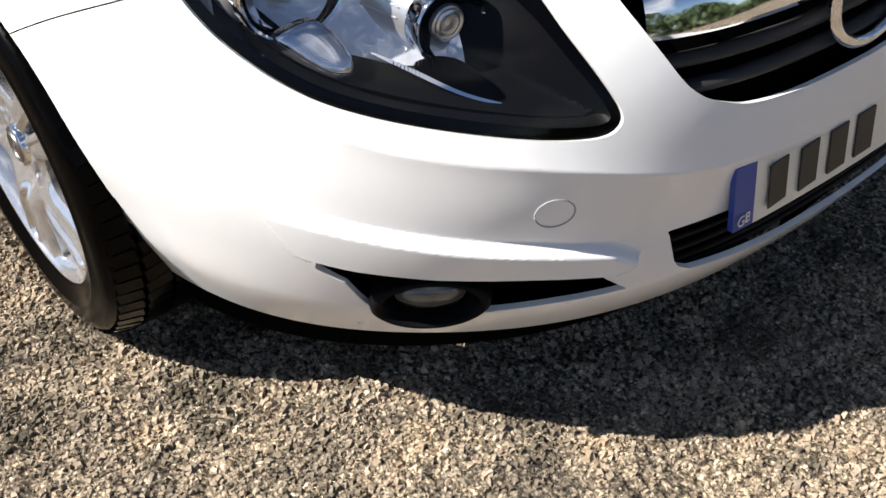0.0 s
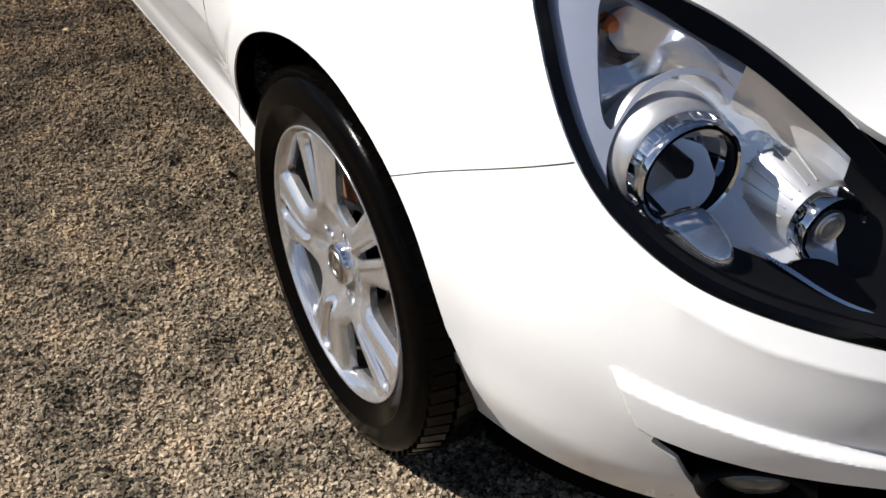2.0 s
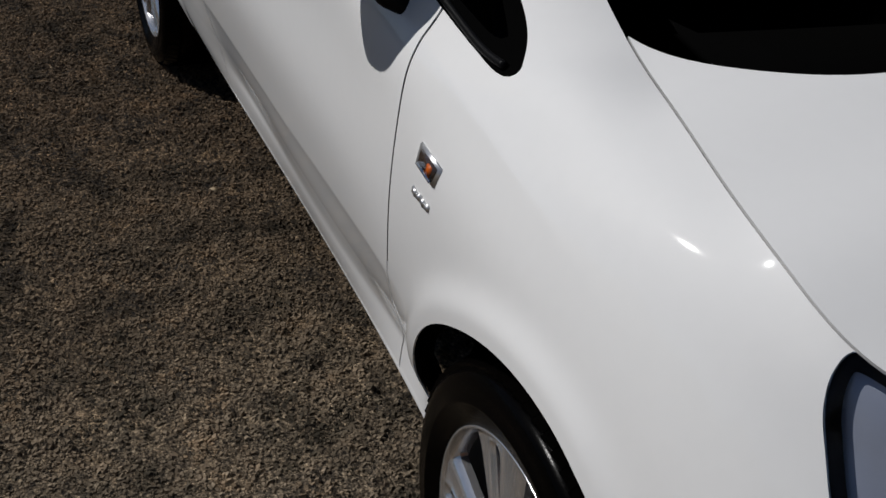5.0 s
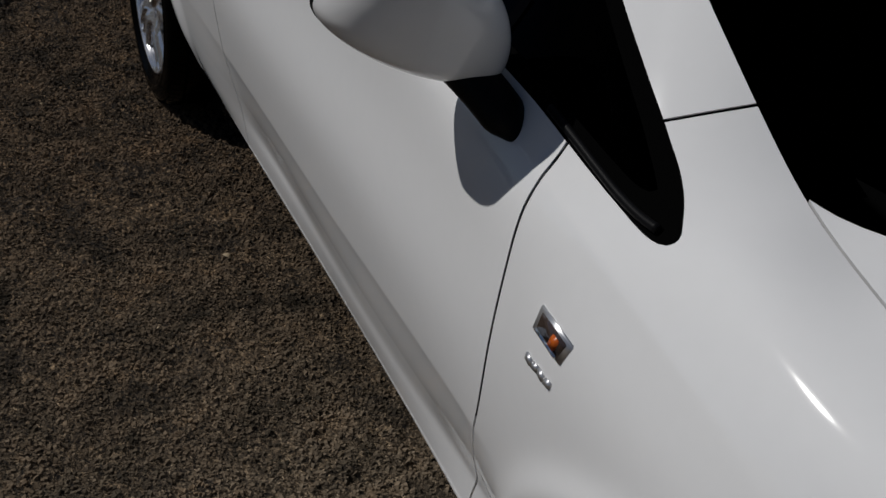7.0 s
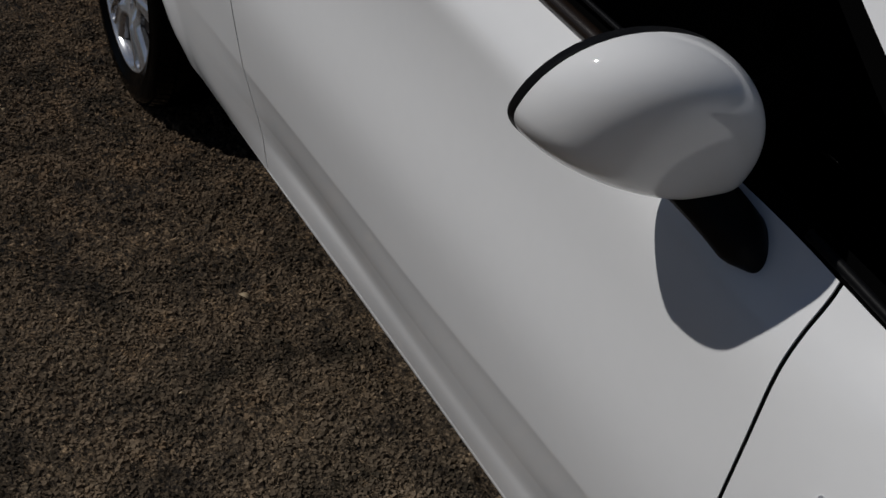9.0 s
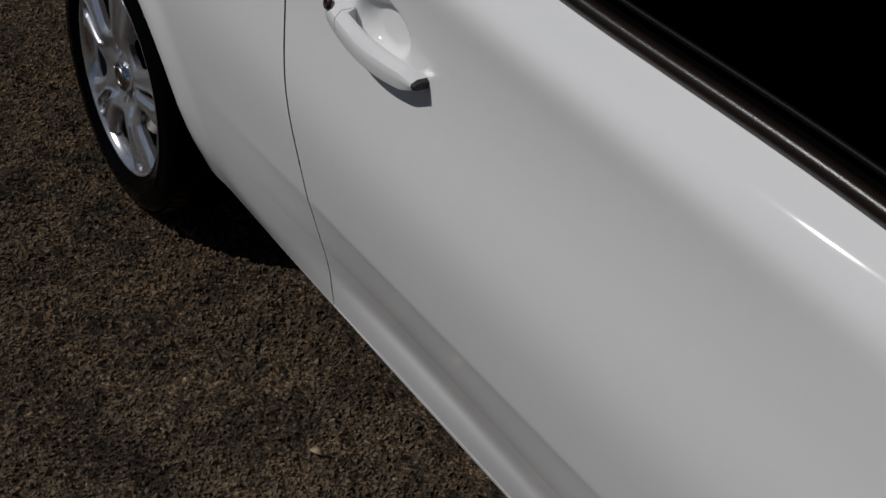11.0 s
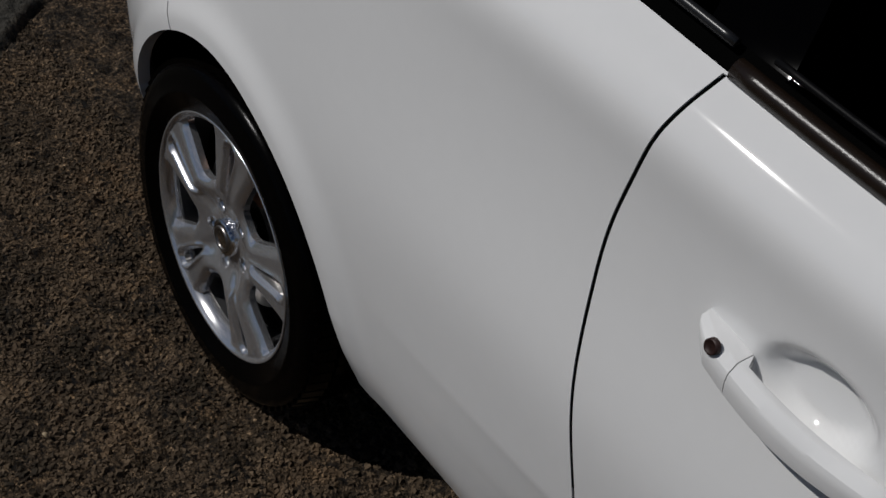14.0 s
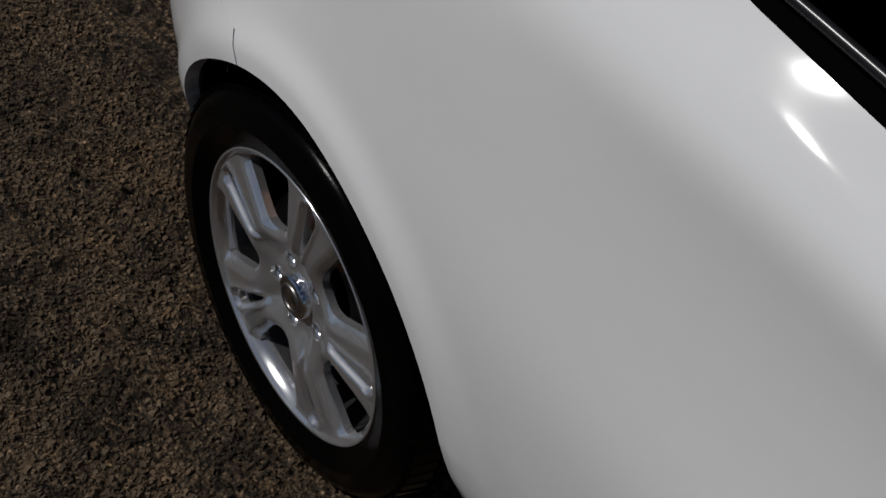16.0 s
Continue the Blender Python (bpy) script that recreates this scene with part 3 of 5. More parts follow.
def seat(x, y):
    bm = box(bmesh.new(), (.5, .46, .14), pose(x, y, .55, 0, -6, 0), .05)
    box(bm, (.13, .46, .62), pose(x - .30, y, .86, 0, -16, 0), .05)
    box(bm, (.09, .26, .16), pose(x - .40, y, 1.24, 0, -10, 0), .04)
    return part("seat", bm, CLOTH, car, "dark grey cloth seat")


for x, y in ((-1.25, -.36), (-1.25, .36), (-2.1, -.33), (-2.1, .33)):
    seat(x, y)
bm = bmesh.new()
lathe([(.175 + .014 * math.cos(a), .014 * math.sin(a)) for a in np.linspace(0, 2 * math.pi, 9)], 40, bm)
bmesh.ops.transform(bm, matrix=pose(-.80, -.36, .93, 0, 0, 90) @ pose(0, 0, 0, -28, 0, 0), verts=bm.verts)
part("steering_wheel", bm, BLACK, car)
bm = box(box(bmesh.new(), (3.2, 1.16, .02), pose(-1.3, 0, .262)), (.42, .9, .02), pose(.46, 0, .25))
part("underbody", bm, MATT_BLACK, car, smooth=False)
cw = box(bmesh.new(), (.26, 1.08, .012), pose(-.10, 0, .945, 0, 8, 0))
# unseen black tray added under the nose to block a sunlight leak
pts = [tuple(q) for q in outline(np.linspace(.02, .66, 20))[0] * .965 - (.03, 0)]
bm = bmesh.new()
rows = [[bm.verts.new((x, y * k, .224)) for k in (1, -1)] for x, y in pts]
for a, b in zip(rows, rows[1:]):
    bm.faces.new((a[0], a[1], b[1], b[0]))
part("undertray", bm, MATT_BLACK, car, smooth=False)
# unseen strips added below the bumper to keep sun off the ground
for sign in (1, -1):
    bm, rows = bmesh.new(), []
    for q in outline(np.linspace(.04, .98, 30))[0] * .885 - (.02, 0):
        rows.append([bm.verts.new((q[0], q[1] * sign, z)) for z in (.125, .23)])
    for a, b in zip(rows, rows[1:]):
        bm.faces.new((a[0], a[1], b[1], b[0]))
    blocker = part("air_dam", bm, MATT_BLACK, car, "unseen black strip that keeps sun from under the bumper")
    blocker.modifiers.new("thickness", "SOLIDIFY").thickness = .004
part("scuttle_panel", cw, MATT_BLACK, car)
# wheel arch liners
for cx in (0.0, -2.511):
    for sign in (1, -1):
        rings = []
        bm = bmesh.new()
        for a in np.linspace(-.1, math.pi + .1, 34):
            rings.append([bm.verts.new((cx + r * math.cos(a), y * sign, .30 + r * math.sin(a))) for r, y in ((.352, -.685), (.362, -.66), (.362, -.50), (.10, -.48))])
        for a, b in zip(rings, rings[1:]):
            for j in range(3):
                bm.faces.new((a[j], a[j + 1], b[j + 1], b[j]))
        part("arch_liner", bm, MATT_BLACK, car)

# ---- headlights ----
INDICATOR = rounded([(.873, .808), (.862, .818), (.782, .791), (.721, .767), (.655, .714), (.70, .742), (.741, .753), (.785, .742), (.806, .715), (.816, .686), (.832, .700), (.854, .749)], 2)
hl = sheet(.30, 1.05, .005, 170, dents=False)
hd = -sdf(HEADLIGHT, hl.s, hl.z)


def head_lamp(sign):
    mir = lambda s: s if sign > 0 else s.mirrored()  # noqa: E731
    lamp = tagged(new("headlight"), "clear headlight with chrome projectors in a black housing")
    lamp.parent = car
    put = lambda name, s, mat, label="": mesh_part(name, mir(s).v, mir(s).f, mat, lamp, label, sharp=35)  # noqa: E731
    cover = hl.keep(hd).shifted(-.001)
    ob = put("lens_cover", cover, CLEAR, "clear polycarbonate lens cover")
    ob.visible_shadow = False
    edge = hl.keep(hd + .002)
    e = -sdf(HEADLIGHT, edge.s, edge.z)
    mid = np.interp(edge.s, (.36, .44, .6, .75, .86, .97), (.55, .57, .62, .68, .75, .84))
    upper = np.clip((edge.z - mid) / .03 + .5, 0, 1)
    edge = edge.keep(.0085 + .003 * np.clip((edge.s - .7) / .2, 0, 1) + upper * np.interp(edge.s, (.42, .5, .8, .93), (.003, .015, .011, .002)) - e).shifted(-.0045)
    put("seal", edge, GLOSS_BLACK, "black rim of the headlight")
    # housing: a deep bowl, dark towards the grille, mirrored round the lamps
    back = hl.keep(hd + .004)
    e = np.maximum(-sdf(HEADLIGHT, back.s, back.z), 0)
    back = back.shifted((.006 + .066 * (1 - np.exp(-e / .030)))[:, None] * -1)
    dark = np.maximum(.520 - back.s, np.where(back.s < .84, np.interp(back.s, (.48, .60, .66, .72, .84), (.540, .554, .570, .590, .668)) - back.z, -1))
    put("black_housing", back.keep(dark), BLACK)
    put("mirrored_housing", back.keep(-dark), FACETS, "faceted mirror reflector housing")
    # satin surround close behind the cover, with an opening for the indicator and one for the projector
    frame_sheet = hl.keep(hd - .006).shifted(-.015)
    frame_sheet = frame_sheet.keep(sdf(INDICATOR, frame_sheet.s, frame_sheet.z))
    frame_sheet = frame_sheet.keep(np.hypot((frame_sheet.s - .740) / .0740, (frame_sheet.z - .668) / .0765) - 1)
    frame_sheet = frame_sheet.keep(frame_sheet.s - np.interp(frame_sheet.z, (.58, .64, .70, .74, .78), (.735, .80, .690, .672, .66)))
    put("lamp_surround", frame_sheet.edged(.010), BEZEL, "blue-grey satin surround")
    axis = Vector((1, -.10, -.02)).normalized()
    turn = axis.to_track_quat("Y", "Z").to_matrix().to_4x4()

    def ring(c, profile, name, mat, label="", turns=48):
        """A turned shape round the lamp axis, which points forwards and a little outwards."""
        bm = lathe(profile, turns)
        return stand(c, bm, name, mat, label)

    def stand(c, bm, name, mat, label="", smooth=True):
        bmesh.ops.transform(bm, matrix=Matrix.Translation(c) @ turn, verts=bm.verts)
        if sign < 0:
            bmesh.ops.transform(bm, matrix=Matrix.Diagonal((1, -1, 1, 1)), verts=bm.verts)
        bmesh.ops.recalc_face_normals(bm, faces=bm.faces)
        ob = part(name, bm, mat, lamp, label, smooth)
        if smooth:
            ob.data.set_sharp_from_angle(angle=radians(40))
        return ob

    dip, main, flash = Vector((.492, -.572, .648)), Vector((.584, -.446, .590)), Vector((.372, -.602, .778))
    ring(dip, [(.0745, -.085), (.0715, -.045), (.0665, -.029), (.0640, -.027)], "projector_sleeve", SATIN, "satin silver projector sleeve")
    ring(dip, [(.0645, -.030), (.0625, -.012), (.0632, -.004), (.0610, 0), (.0582, -.002), (.0575, -.013)], "projector_barrel", CHROME, "notched chrome projector barrel")
    stand(dip, lathe([(.0575, -.011), (.052, -.024), (.041, -.043), (.022, -.057), (.0006, -.061)], 14), "projector_bowl", CHROME, smooth=False)
    ring(dip, [(.0565, -.004), (.0540, -.003), (.0540, -.018), (.0565, -.018)], "bowl_ring", GLOSS_BLACK)
    ring(dip, [(.012, -.056), (.013, -.016), (.008, -.010), (.0006, -.010)], "projector_bulb", BLACK, "dark bulb shield", 20)
    for k in range(11):
        a = radians(-30 + 24 * k)
        bm = bmesh.new()
        for dx, sx, sy in ((0, .0115, .0025), (-.0055, .0025, .013), (.0055, .0025, .013)):
            box(bm, (sx, sy, .0022), Matrix.Rotation(a, 4, "Y") @ pose(dx, -.016 + (.006 if sx > .01 else 0), .0632), .0005)
        stand(dip, bm, "barrel_notch", CHROME, smooth=False)
    ring(main, [(.0440, -.050), (.0425, -.02), (.0435, -.003), (.0420, 0), (.0395, -.002), (.039, -.03)], "main_beam_barrel", CHROME)
    ring(main, [(.0392, -.008), (.033, -.018), (.018, -.028), (.0006, -.030)], "main_beam_bowl", GLOSS_BLACK)
    ring(main, [(.021, -.012), (.020, -.007), (.018, -.0055), (.015, -.0065), (.012, -.0050), (.008, -.0060), (.0006, -.0045)], "main_beam_lens", SATIN, "ribbed bulb lens", 24)
    ring(main, [(.043, -.024), (.050, -.040), (.064, -.075), (.080, -.13)], "lamp_shield", SATIN, "satin silver shield")
    for k in range(6):
        a = radians(8 + 14 * k)
        rib = tube([(0, y, r) for r, y in ((.0475, -.034), (.052, -.044), (.065, -.076), (.0805, -.128))], .0014, 6)
        bmesh.ops.transform(rib, matrix=Matrix.Rotation(a, 4, "Y"), verts=rib.verts)
        stand(main, rib, "shield_rib", SATIN)
    for k in range(7):
        bm = box(bmesh.new(), (.004, .016, .002), Matrix.Rotation(radians(-30 + 34 * k), 4, "Y") @ pose(0, -.014, .0432), .0005)
        stand(main, bm, "barrel_notch", CHROME, smooth=False)
    ring(flash, [(.0095, -.014), (.0095, -.002), (.007, .005), (.0006, .007)], "indicator_bulb", AMBER, "amber indicator bulb", 20)
    ring(flash + Vector((.004, .012, -.010)), [(.034, .006), (.032, .004), (.026, -.010), (.014, -.020), (.0006, -.024)], "indicator_bowl", DARK_MIRROR)
    # side lobe under the dipped lamp and the bright blade under the main lamp
    outline_lobe = rounded([(.752, .612), (.725, .626), (.699, .633), (.677, .624), (.659, .608), (.647, .590), (.650, .576), (.668, .570), (.690, .577), (.712, .588)], 3)
    lobe = hl.keep(-sdf(outline_lobe, hl.s, hl.z))
    swell = np.clip(-sdf(outline_lobe, lobe.s, lobe.z) / .016, 0, 1)
    lobe = lobe.shifted((-.036 + .008 * np.sqrt(swell * (2 - swell)))[:, None])
    put("side_lobe", lobe.edged(.025), LOBE, "translucent silver side lobe")
    fine = sheet(.46, .67, .002, 420, dents=False)
    fine = fine.keep(fine.z - .52).keep(.62 - fine.z)
    line = fine.keep(-sdf(rounded([(.648, .606), (.588, .580), (.528, .550), (.483, .5355), (.480, .5375), (.528, .5545), (.588, .5855)], 2), fine.s, fine.z)).shifted(-.043)
    put("chrome_blade", line.edged(.02), CHROME)
    gloss = fine.keep(-sdf(rounded([(.590, .5855), (.528, .5545), (.482, .5385), (.488, .556), (.523, .587), (.555, .594)], 2), fine.s, fine.z)).shifted(-.045)
    put("gloss_fin", gloss.edged(.02), GLOSS_BLACK, "gloss black fin")
    return lamp


head_lamp(1)
head_lamp(-1)

# ---- front openings: grille, lower grille, fog lamps, number plate ----


def backing(poly, depth, name, mat, both=True, **kw):
    b = sheet(0, .9, .012, 110, dents=False)
    b = b.keep(.015 - sdf(poly, b.s, b.z)).shifted(-depth)
    v, f, n = b.v, b.f, len(b.v)
    return mesh_part(name, np.r_[v, v * (1, -1, 1)], f + [tuple(i + n for i in g[::-1]) for g in f], mat, car, **kw)


def bar_along(z0, s0, depth, r, name, mat, parent, flat=1.0, label="", rise=0.0):
    """A bar across the nose at one height, from side to side."""
    pts = []
    for s in np.r_[-np.linspace(s0, 0, 20), np.linspace(0, s0, 20)[1:]]:
        p, nn = outline(np.array([abs(s)]))
        ctrl = np.array([spline([a[0] for a in rail], [a[1:] for a in rail], np.array([abs(s)]))[0] for rail in RAILS])
        z = z0 + rise * (abs(s) / s0) ** 2
        q = p[0] + nn[0] * (np.interp(z, ctrl[:, 1], ctrl[:, 0]) + depth)
        pts.append((q[0], q[1] if s > 0 else -q[1], z))
    return part(name, tube(pts, r, 10, flat), mat, parent, label)


grille = backing(GRILLE, .05, "grille", BLACK, label="black radiator grille")
# broad polished bar: a plate leaning back, with a narrow bevel along its lower edge
v, f, n = [], [], 41
for k, s in enumerate(np.linspace(-.318, .318, n)):
    p, nn = outline(np.array([abs(s)]))
    ctrl = np.array([spline([q[0] for q in rail], [q[1:] for q in rail], np.array([abs(s)]))[0] for rail in RAILS])
    zb = .557 + .013 * (abs(s) / .31) ** 2
    for dz, depth in ((-.004, .020), (0, .005), (.006, .003), (.030, .010), (.056, .022), (.070, .034), (.060, .040)):
        q = p[0] + nn[0] * (np.interp(zb, ctrl[:, 1], ctrl[:, 0]) + depth)
        v.append((q[0], q[1] if s > 0 else -q[1], zb + dz))
f = grid_faces(n, 7)
mesh_part("grille_bar", v, f, CHROME, grille, "broad polished chrome bar", sharp=30)
bar_along(.527, .302, .022, .0115, "grille_slat", GREY, grille, .62, "", .013)
bar_along(.497, .276, .022, .0115, "grille_slat", GREY, grille, .62, "", .013)
lower = backing(LOWER_GRILLE, .05, "lower_grille", BLACK, label="black lower grille")
for z in (.33, .312, .294, .276, .26):
    bar_along(z, .29 - .5 * max(0, .29 - z), .018, .0045, "grille_slat", BLACK, lower, 1.0)
# badge: a plain chrome ring with a bar
bm = lathe([(.076 + .008 * math.cos(a), .007 * math.sin(a)) for a in np.linspace(0, 2 * math.pi, 9)], 40)
box(bm, (.15, .010, .018), pose(0, 0, 0, 0, 35, 0), .004)
bmesh.ops.transform(bm, matrix=pose(.792, 0, .560, 0, -16, 90), verts=bm.verts)
part("badge", bm, CHROME, grille, "chrome ring badge")

# number plate with plain bars for its characters
plate = tagged(new("number_plate"), "white front number plate with a blue band")
plate.parent = car
for y0, y1, mat, name in ((-.222, -.190, PLATE_BLUE, "blue_band"), (-.190, .222, PLATE, "plate_face")):
    v = []
    for y in np.linspace(y0, y1, 12):
        x = .806 - .20 * y * y
        v += [(x, y, .320), (x + .008, y, .320), (x + .003, y, .408), (x - .005, y, .408)]
    f = [(4 * i + a, 4 * i + b, 4 * i + 4 + b, 4 * i + 4 + a) for i in range(11) for a, b in ((0, 1), (1, 2), (2, 3), (3, 0))]
    mesh_part(name, v, f + [(0, 3, 2, 1), (44, 45, 46, 47)], mat, plate, smooth=False)
for y in (-.155, -.103, -.051, .0, .075, .127, .179):
    x = .8148 - .20 * y * y
    bm = box(bmesh.new(), (.0025, .034, .060), pose(x - .0012, y, .364, 0, -3.5, -23 * y), .0005)
    part("plate_bar", bm, PLATE_INK, plate, smooth=False)
letters = bpy.data.curves.new("band_letters", "FONT")
letters.body, letters.size, letters.extrude, letters.align_x = "GB", .020, .0004, "CENTER"
band_letters = new("band_letters", letters)
letters.materials.append(PLATE)
band_letters.parent = plate
band_letters.matrix_world = pose(.8066, -.206, .3265, 90, 0, 90) @ pose(0, 0, 0, -3.5, 5, 0)

for sign in (1, -1):
    fog = tagged(new("fog_lamp"), "round front fog lamp in a black recess")
    fog.parent = car
    b = sheet(.3, .8, .012, 110, dents=False)
    b = b.keep(.012 - sdf(FOG_HOLE, b.s, b.z)).shifted(-.045)
    b = b if sign > 0 else b.mirrored()
    mesh_part("recess", b.v, b.f, BLACK, fog)
    bm = lathe([(.064, -.05), (.068, -.01), (.066, .004), (.060, .010), (.054, .006), (.046, -.012), (.040, -.03)], 40)
    lens = lathe([(.0006, -.004), (.02, -.006), (.036, -.012), (.041, -.02)], 32)
    place = Matrix.Translation((.630, -.534, .284)) @ Vector((.80, -.60, .05)).normalized().to_track_quat("Y", "Z").to_matrix().to_4x4() @ Matrix.Diagonal((1.06, 1, .52, 1))
    if sign < 0:
        place = Matrix.Diagonal((1, -1, 1, 1)) @ place
    for g in (bm, lens):
        bmesh.ops.transform(g, matrix=place, verts=g.verts)
        bmesh.ops.recalc_face_normals(g, faces=g.faces)
    part("bezel", bm, BLACK, fog, "black oval bezel")
    part("fog_lens", lens, material("fog_glass", (.13, .12, .10), .10, coat=1, noise_scale=60, noise_amount=.15), fog, "ribbed glass lens")
    for k, (s0, s1, z0, z1) in enumerate(((.70, .345, .352, .306), (.69, .36, .337, .292))):
        pts = []
        for t in np.linspace(0, 1, 14):
            s, z = s0 + (s1 - s0) * t, z0 + (z1 - z0) * t
            p, nn = outline(np.array([s]))
            q = p[0] + nn[0] * .028
            pts.append((q[0], q[1] * sign, z))
        part("fin", tube(pts, .005, 8, 1.0), BLACK, fog)

# round cover of the towing eye


def on_nose(s, z, out=0.0):
    """A place on the front bumper at station s and height z."""
    g = sheet(s - .002, s + .002, .002, 500)
    k = slice(500, 1000)
    return Vector([float(np.interp(z, g.v[k, 2], g.v[k, i])) for i in (0, 1)] + [z]) + Vector((out, -out * .4, 0))


pts = [on_nose(.441 + .0225 * math.cos(a), .415 + .019 * math.sin(a), .0003) for a in np.linspace(0, 2 * math.pi, 40)]
part("towing_cover", tube([tuple(q) for q in pts], .0009, 5), material("seam_grey", (.34, .34, .35), .6), front_bumper, "thin round seam of the towing cover")

# ---- wheels ----


def wheel(turn):
    """A wheel whose outer face looks along -y; turn: degrees by which its spokes stand."""
    w = tagged(new("wheel"), "silver five twin-spoke alloy wheel with a black tyre")
    tyre = lathe([(.196, .02), (.203, -.055), (.2075, -.074), (.2105, -.0805), (.2160, -.0815), (.2185, -.0845), (.238, -.0895), (.2395, -.0915), (.2425, -.0915), (.244, -.0900), (.262, -.0905), (.274, -.0862), (.2815, -.0800), (.2850, -.0735), (.2880, -.060), (.2900, 0.0), (.2880, .07), (.279, .095), (.25, .10), (.21, .09)], 128)
    part("tyre", tyre, RUBBER, w, "black rubber tyre")
    # tread: rows of blocks with gaps
    bm = bmesh.new()
    for k in range(72):
        a = 2 * math.pi * k / 72
        for y, wd, sh, r, lean in ((-.0600, .034, 0, .2895, 17), (-.021, .036, .4, .2935, 0), (.019, .036, .1, .2935, 0), (.0590, .034, .5, .2895, -17)):
            b = a + sh * 2 * math.pi / 72
            box(bm, (.0235, wd, .0105), Matrix.Rotation(-b, 4, "Y") @ pose(0, y, r, lean, 0, 9))
    part("tread", bm, RUBBER, w, smooth=False)
    rim = lathe([(.2095, -.074), (.2090, -.0800), (.2070, -.0815), (.2045, -.0800), (.2030, -.0765), (.1985, -.0745), (.196, -.050)], 96)
    part("rim", rim, ALLOY, w, "silver rim")
    # silver in itself; the shade inside the rim is in the colour
    barrel = lathe([(.196, -.050), (.184, .02), (.182, .085), (.205, .095)], 96)
    part("rim_barrel", barrel, DARK_ALLOY, w)
    # five twin spokes: broad arms that rise from a sunken hub, a narrow slot between them and deep U windows on either side
    rr, th = np.linspace(.022, .2045, 80), np.linspace(-math.pi / 5, math.pi / 5, 96)
    R, T = np.meshgrid(rr, th, indexing="ij")
    slot = rounded([(.094, 0), (.104, .0042), (.13, .0066), (.160, .0092), (.186, .0118), (.192, .0060), (.193, 0), (.192, -.0060), (.186, -.0118), (.160, -.0092), (.13, -.0066), (.104, -.0042)], 2)
    half = [(.094, 0), (.096, .013), (.105, .026), (.125, .0345), (.155, .0445), (.184, .055), (.194, .048), (.1965, .030)]
    window = rounded(half + [(.1975, 0)] + [(x, -y) for x, y in half[:0:-1]], 2)
    soft = lambda q: np.clip(q, 0, 1) ** 2 * (3 - 2 * np.clip(q, 0, 1))  # noqa: E731
    for k in range(5):
        face = Sheet(np.stack([R * np.cos(T), 0 * R, R * np.sin(T)], -1).reshape(-1, 3), T.ravel(), grid_faces(*R.shape))
        face = face.keep(sdf(slot, face.x, face.z))
        for sg in (1, -1):
            c, s = math.cos(sg * math.pi / 5), math.sin(sg * math.pi / 5)
            face = face.keep(sdf(window, face.x * c + face.z * s, face.z * c - face.x * s))
            face = face.keep(np.hypot(face.x - .054 * c, face.z - .054 * s) - .0125)
        r, z = np.hypot(face.x, face.z), np.abs(face.z)
        c, s = math.cos(math.pi / 5), math.sin(math.pi / 5)
        dw = np.maximum(sdf(window, face.x * c + z * s, z * c - face.x * s), 0)
        ds = np.maximum(sdf(slot, face.x, face.z), 0)
        arm = soft((r - .075) / .03) * soft((.203 - r) / .006)
        y = -.0610 - .0175 * soft((r - .050) / .055) + .0030 * soft((r - .11) / .08)
        y += .0110 * np.clip(1 - dw / .0150, 0, 1) ** 1.4 * soft((r - .060) / .03) * soft((.203 - r) / .006)   # long fall to the window
        y += .0045 * np.clip(1 - ds / .0050, 0, 1) * arm                                                    # short bevel along the slot
        y -= .0036 * np.exp(-((ds - .0080) / .0035) ** 2) * arm                                             # raised spine of each arm
        y += .0060 * np.exp(-(z / .013) ** 2) * soft((.108 - r) / .03) * soft((r - .040) / .02)             # hollow where the two arms part
        face.v[:, 1] = y
        count = {}
        for f in face.f:
            for p, q in zip(f, f[1:] + f[:1]):
                count.setdefault((min(p, q), max(p, q)), []).append((p, q))
        v, at, faces = list(face.v), {}, list(face.f)
        for pairs in count.values():
            if len(pairs) == 1:
                for i in pairs[0]:
                    if i not in at:
                        at[i] = len(v)
                        deep = .011 if np.hypot(face.v[i][0], face.v[i][2]) > .08 else .012
                        v.append(face.v[i] + (0, deep, 0))
                p, q = pairs[0]
                faces.append((q, p, at[p], at[q]))
        ca, sa = math.cos(radians(turn + 72 * k)), math.sin(radians(turn + 72 * k))
        v = np.array(v)
        v = np.c_[v[:, 0] * ca - v[:, 2] * sa, v[:, 1], v[:, 0] * sa + v[:, 2] * ca]
        mesh_part("twin_spoke", v, faces, ALLOY, w, sharp=42)
    cap = lathe([(.032, -.058), (.0315, -.0705), (.029, -.0735), (.0245, -.0735), (.012, -.0745), (.0006, -.0750)], 40)
    part("hub_cap", cap, CHROME, w, "chrome-ringed centre cap")
    ring = lathe([(.0195 + .003 * math.cos(a), -.0735 + .003 * math.sin(a)) for a in np.linspace(0, 2 * math.pi, 8)], 30)
    part("cap_ring", ring, STEEL, w)
    for k in range(5):
        a = radians(turn + 36 + 72 * k)
        c = (.054 * math.cos(a), 0, .054 * math.sin(a))
        pit = lathe([(.0140, -.0600), (.0130, -.0625), (.0118, -.050), (.0112, -.040), (.0006, -.038)], 20)
        bmesh.ops.transform(pit, matrix=Matrix.Translation(c), verts=pit.verts)
        part("nut_pocket", pit, ALLOY, w)
        nut = lathe([(.0080, -.036), (.0080, -.050), (.0060, -.053), (.0006, -.053)], 6)
        bmesh.ops.transform(nut, matrix=Matrix.Translation(c), verts=nut.verts)
        part("wheel_nut", nut, DARK_ALLOY, w, smooth=False)
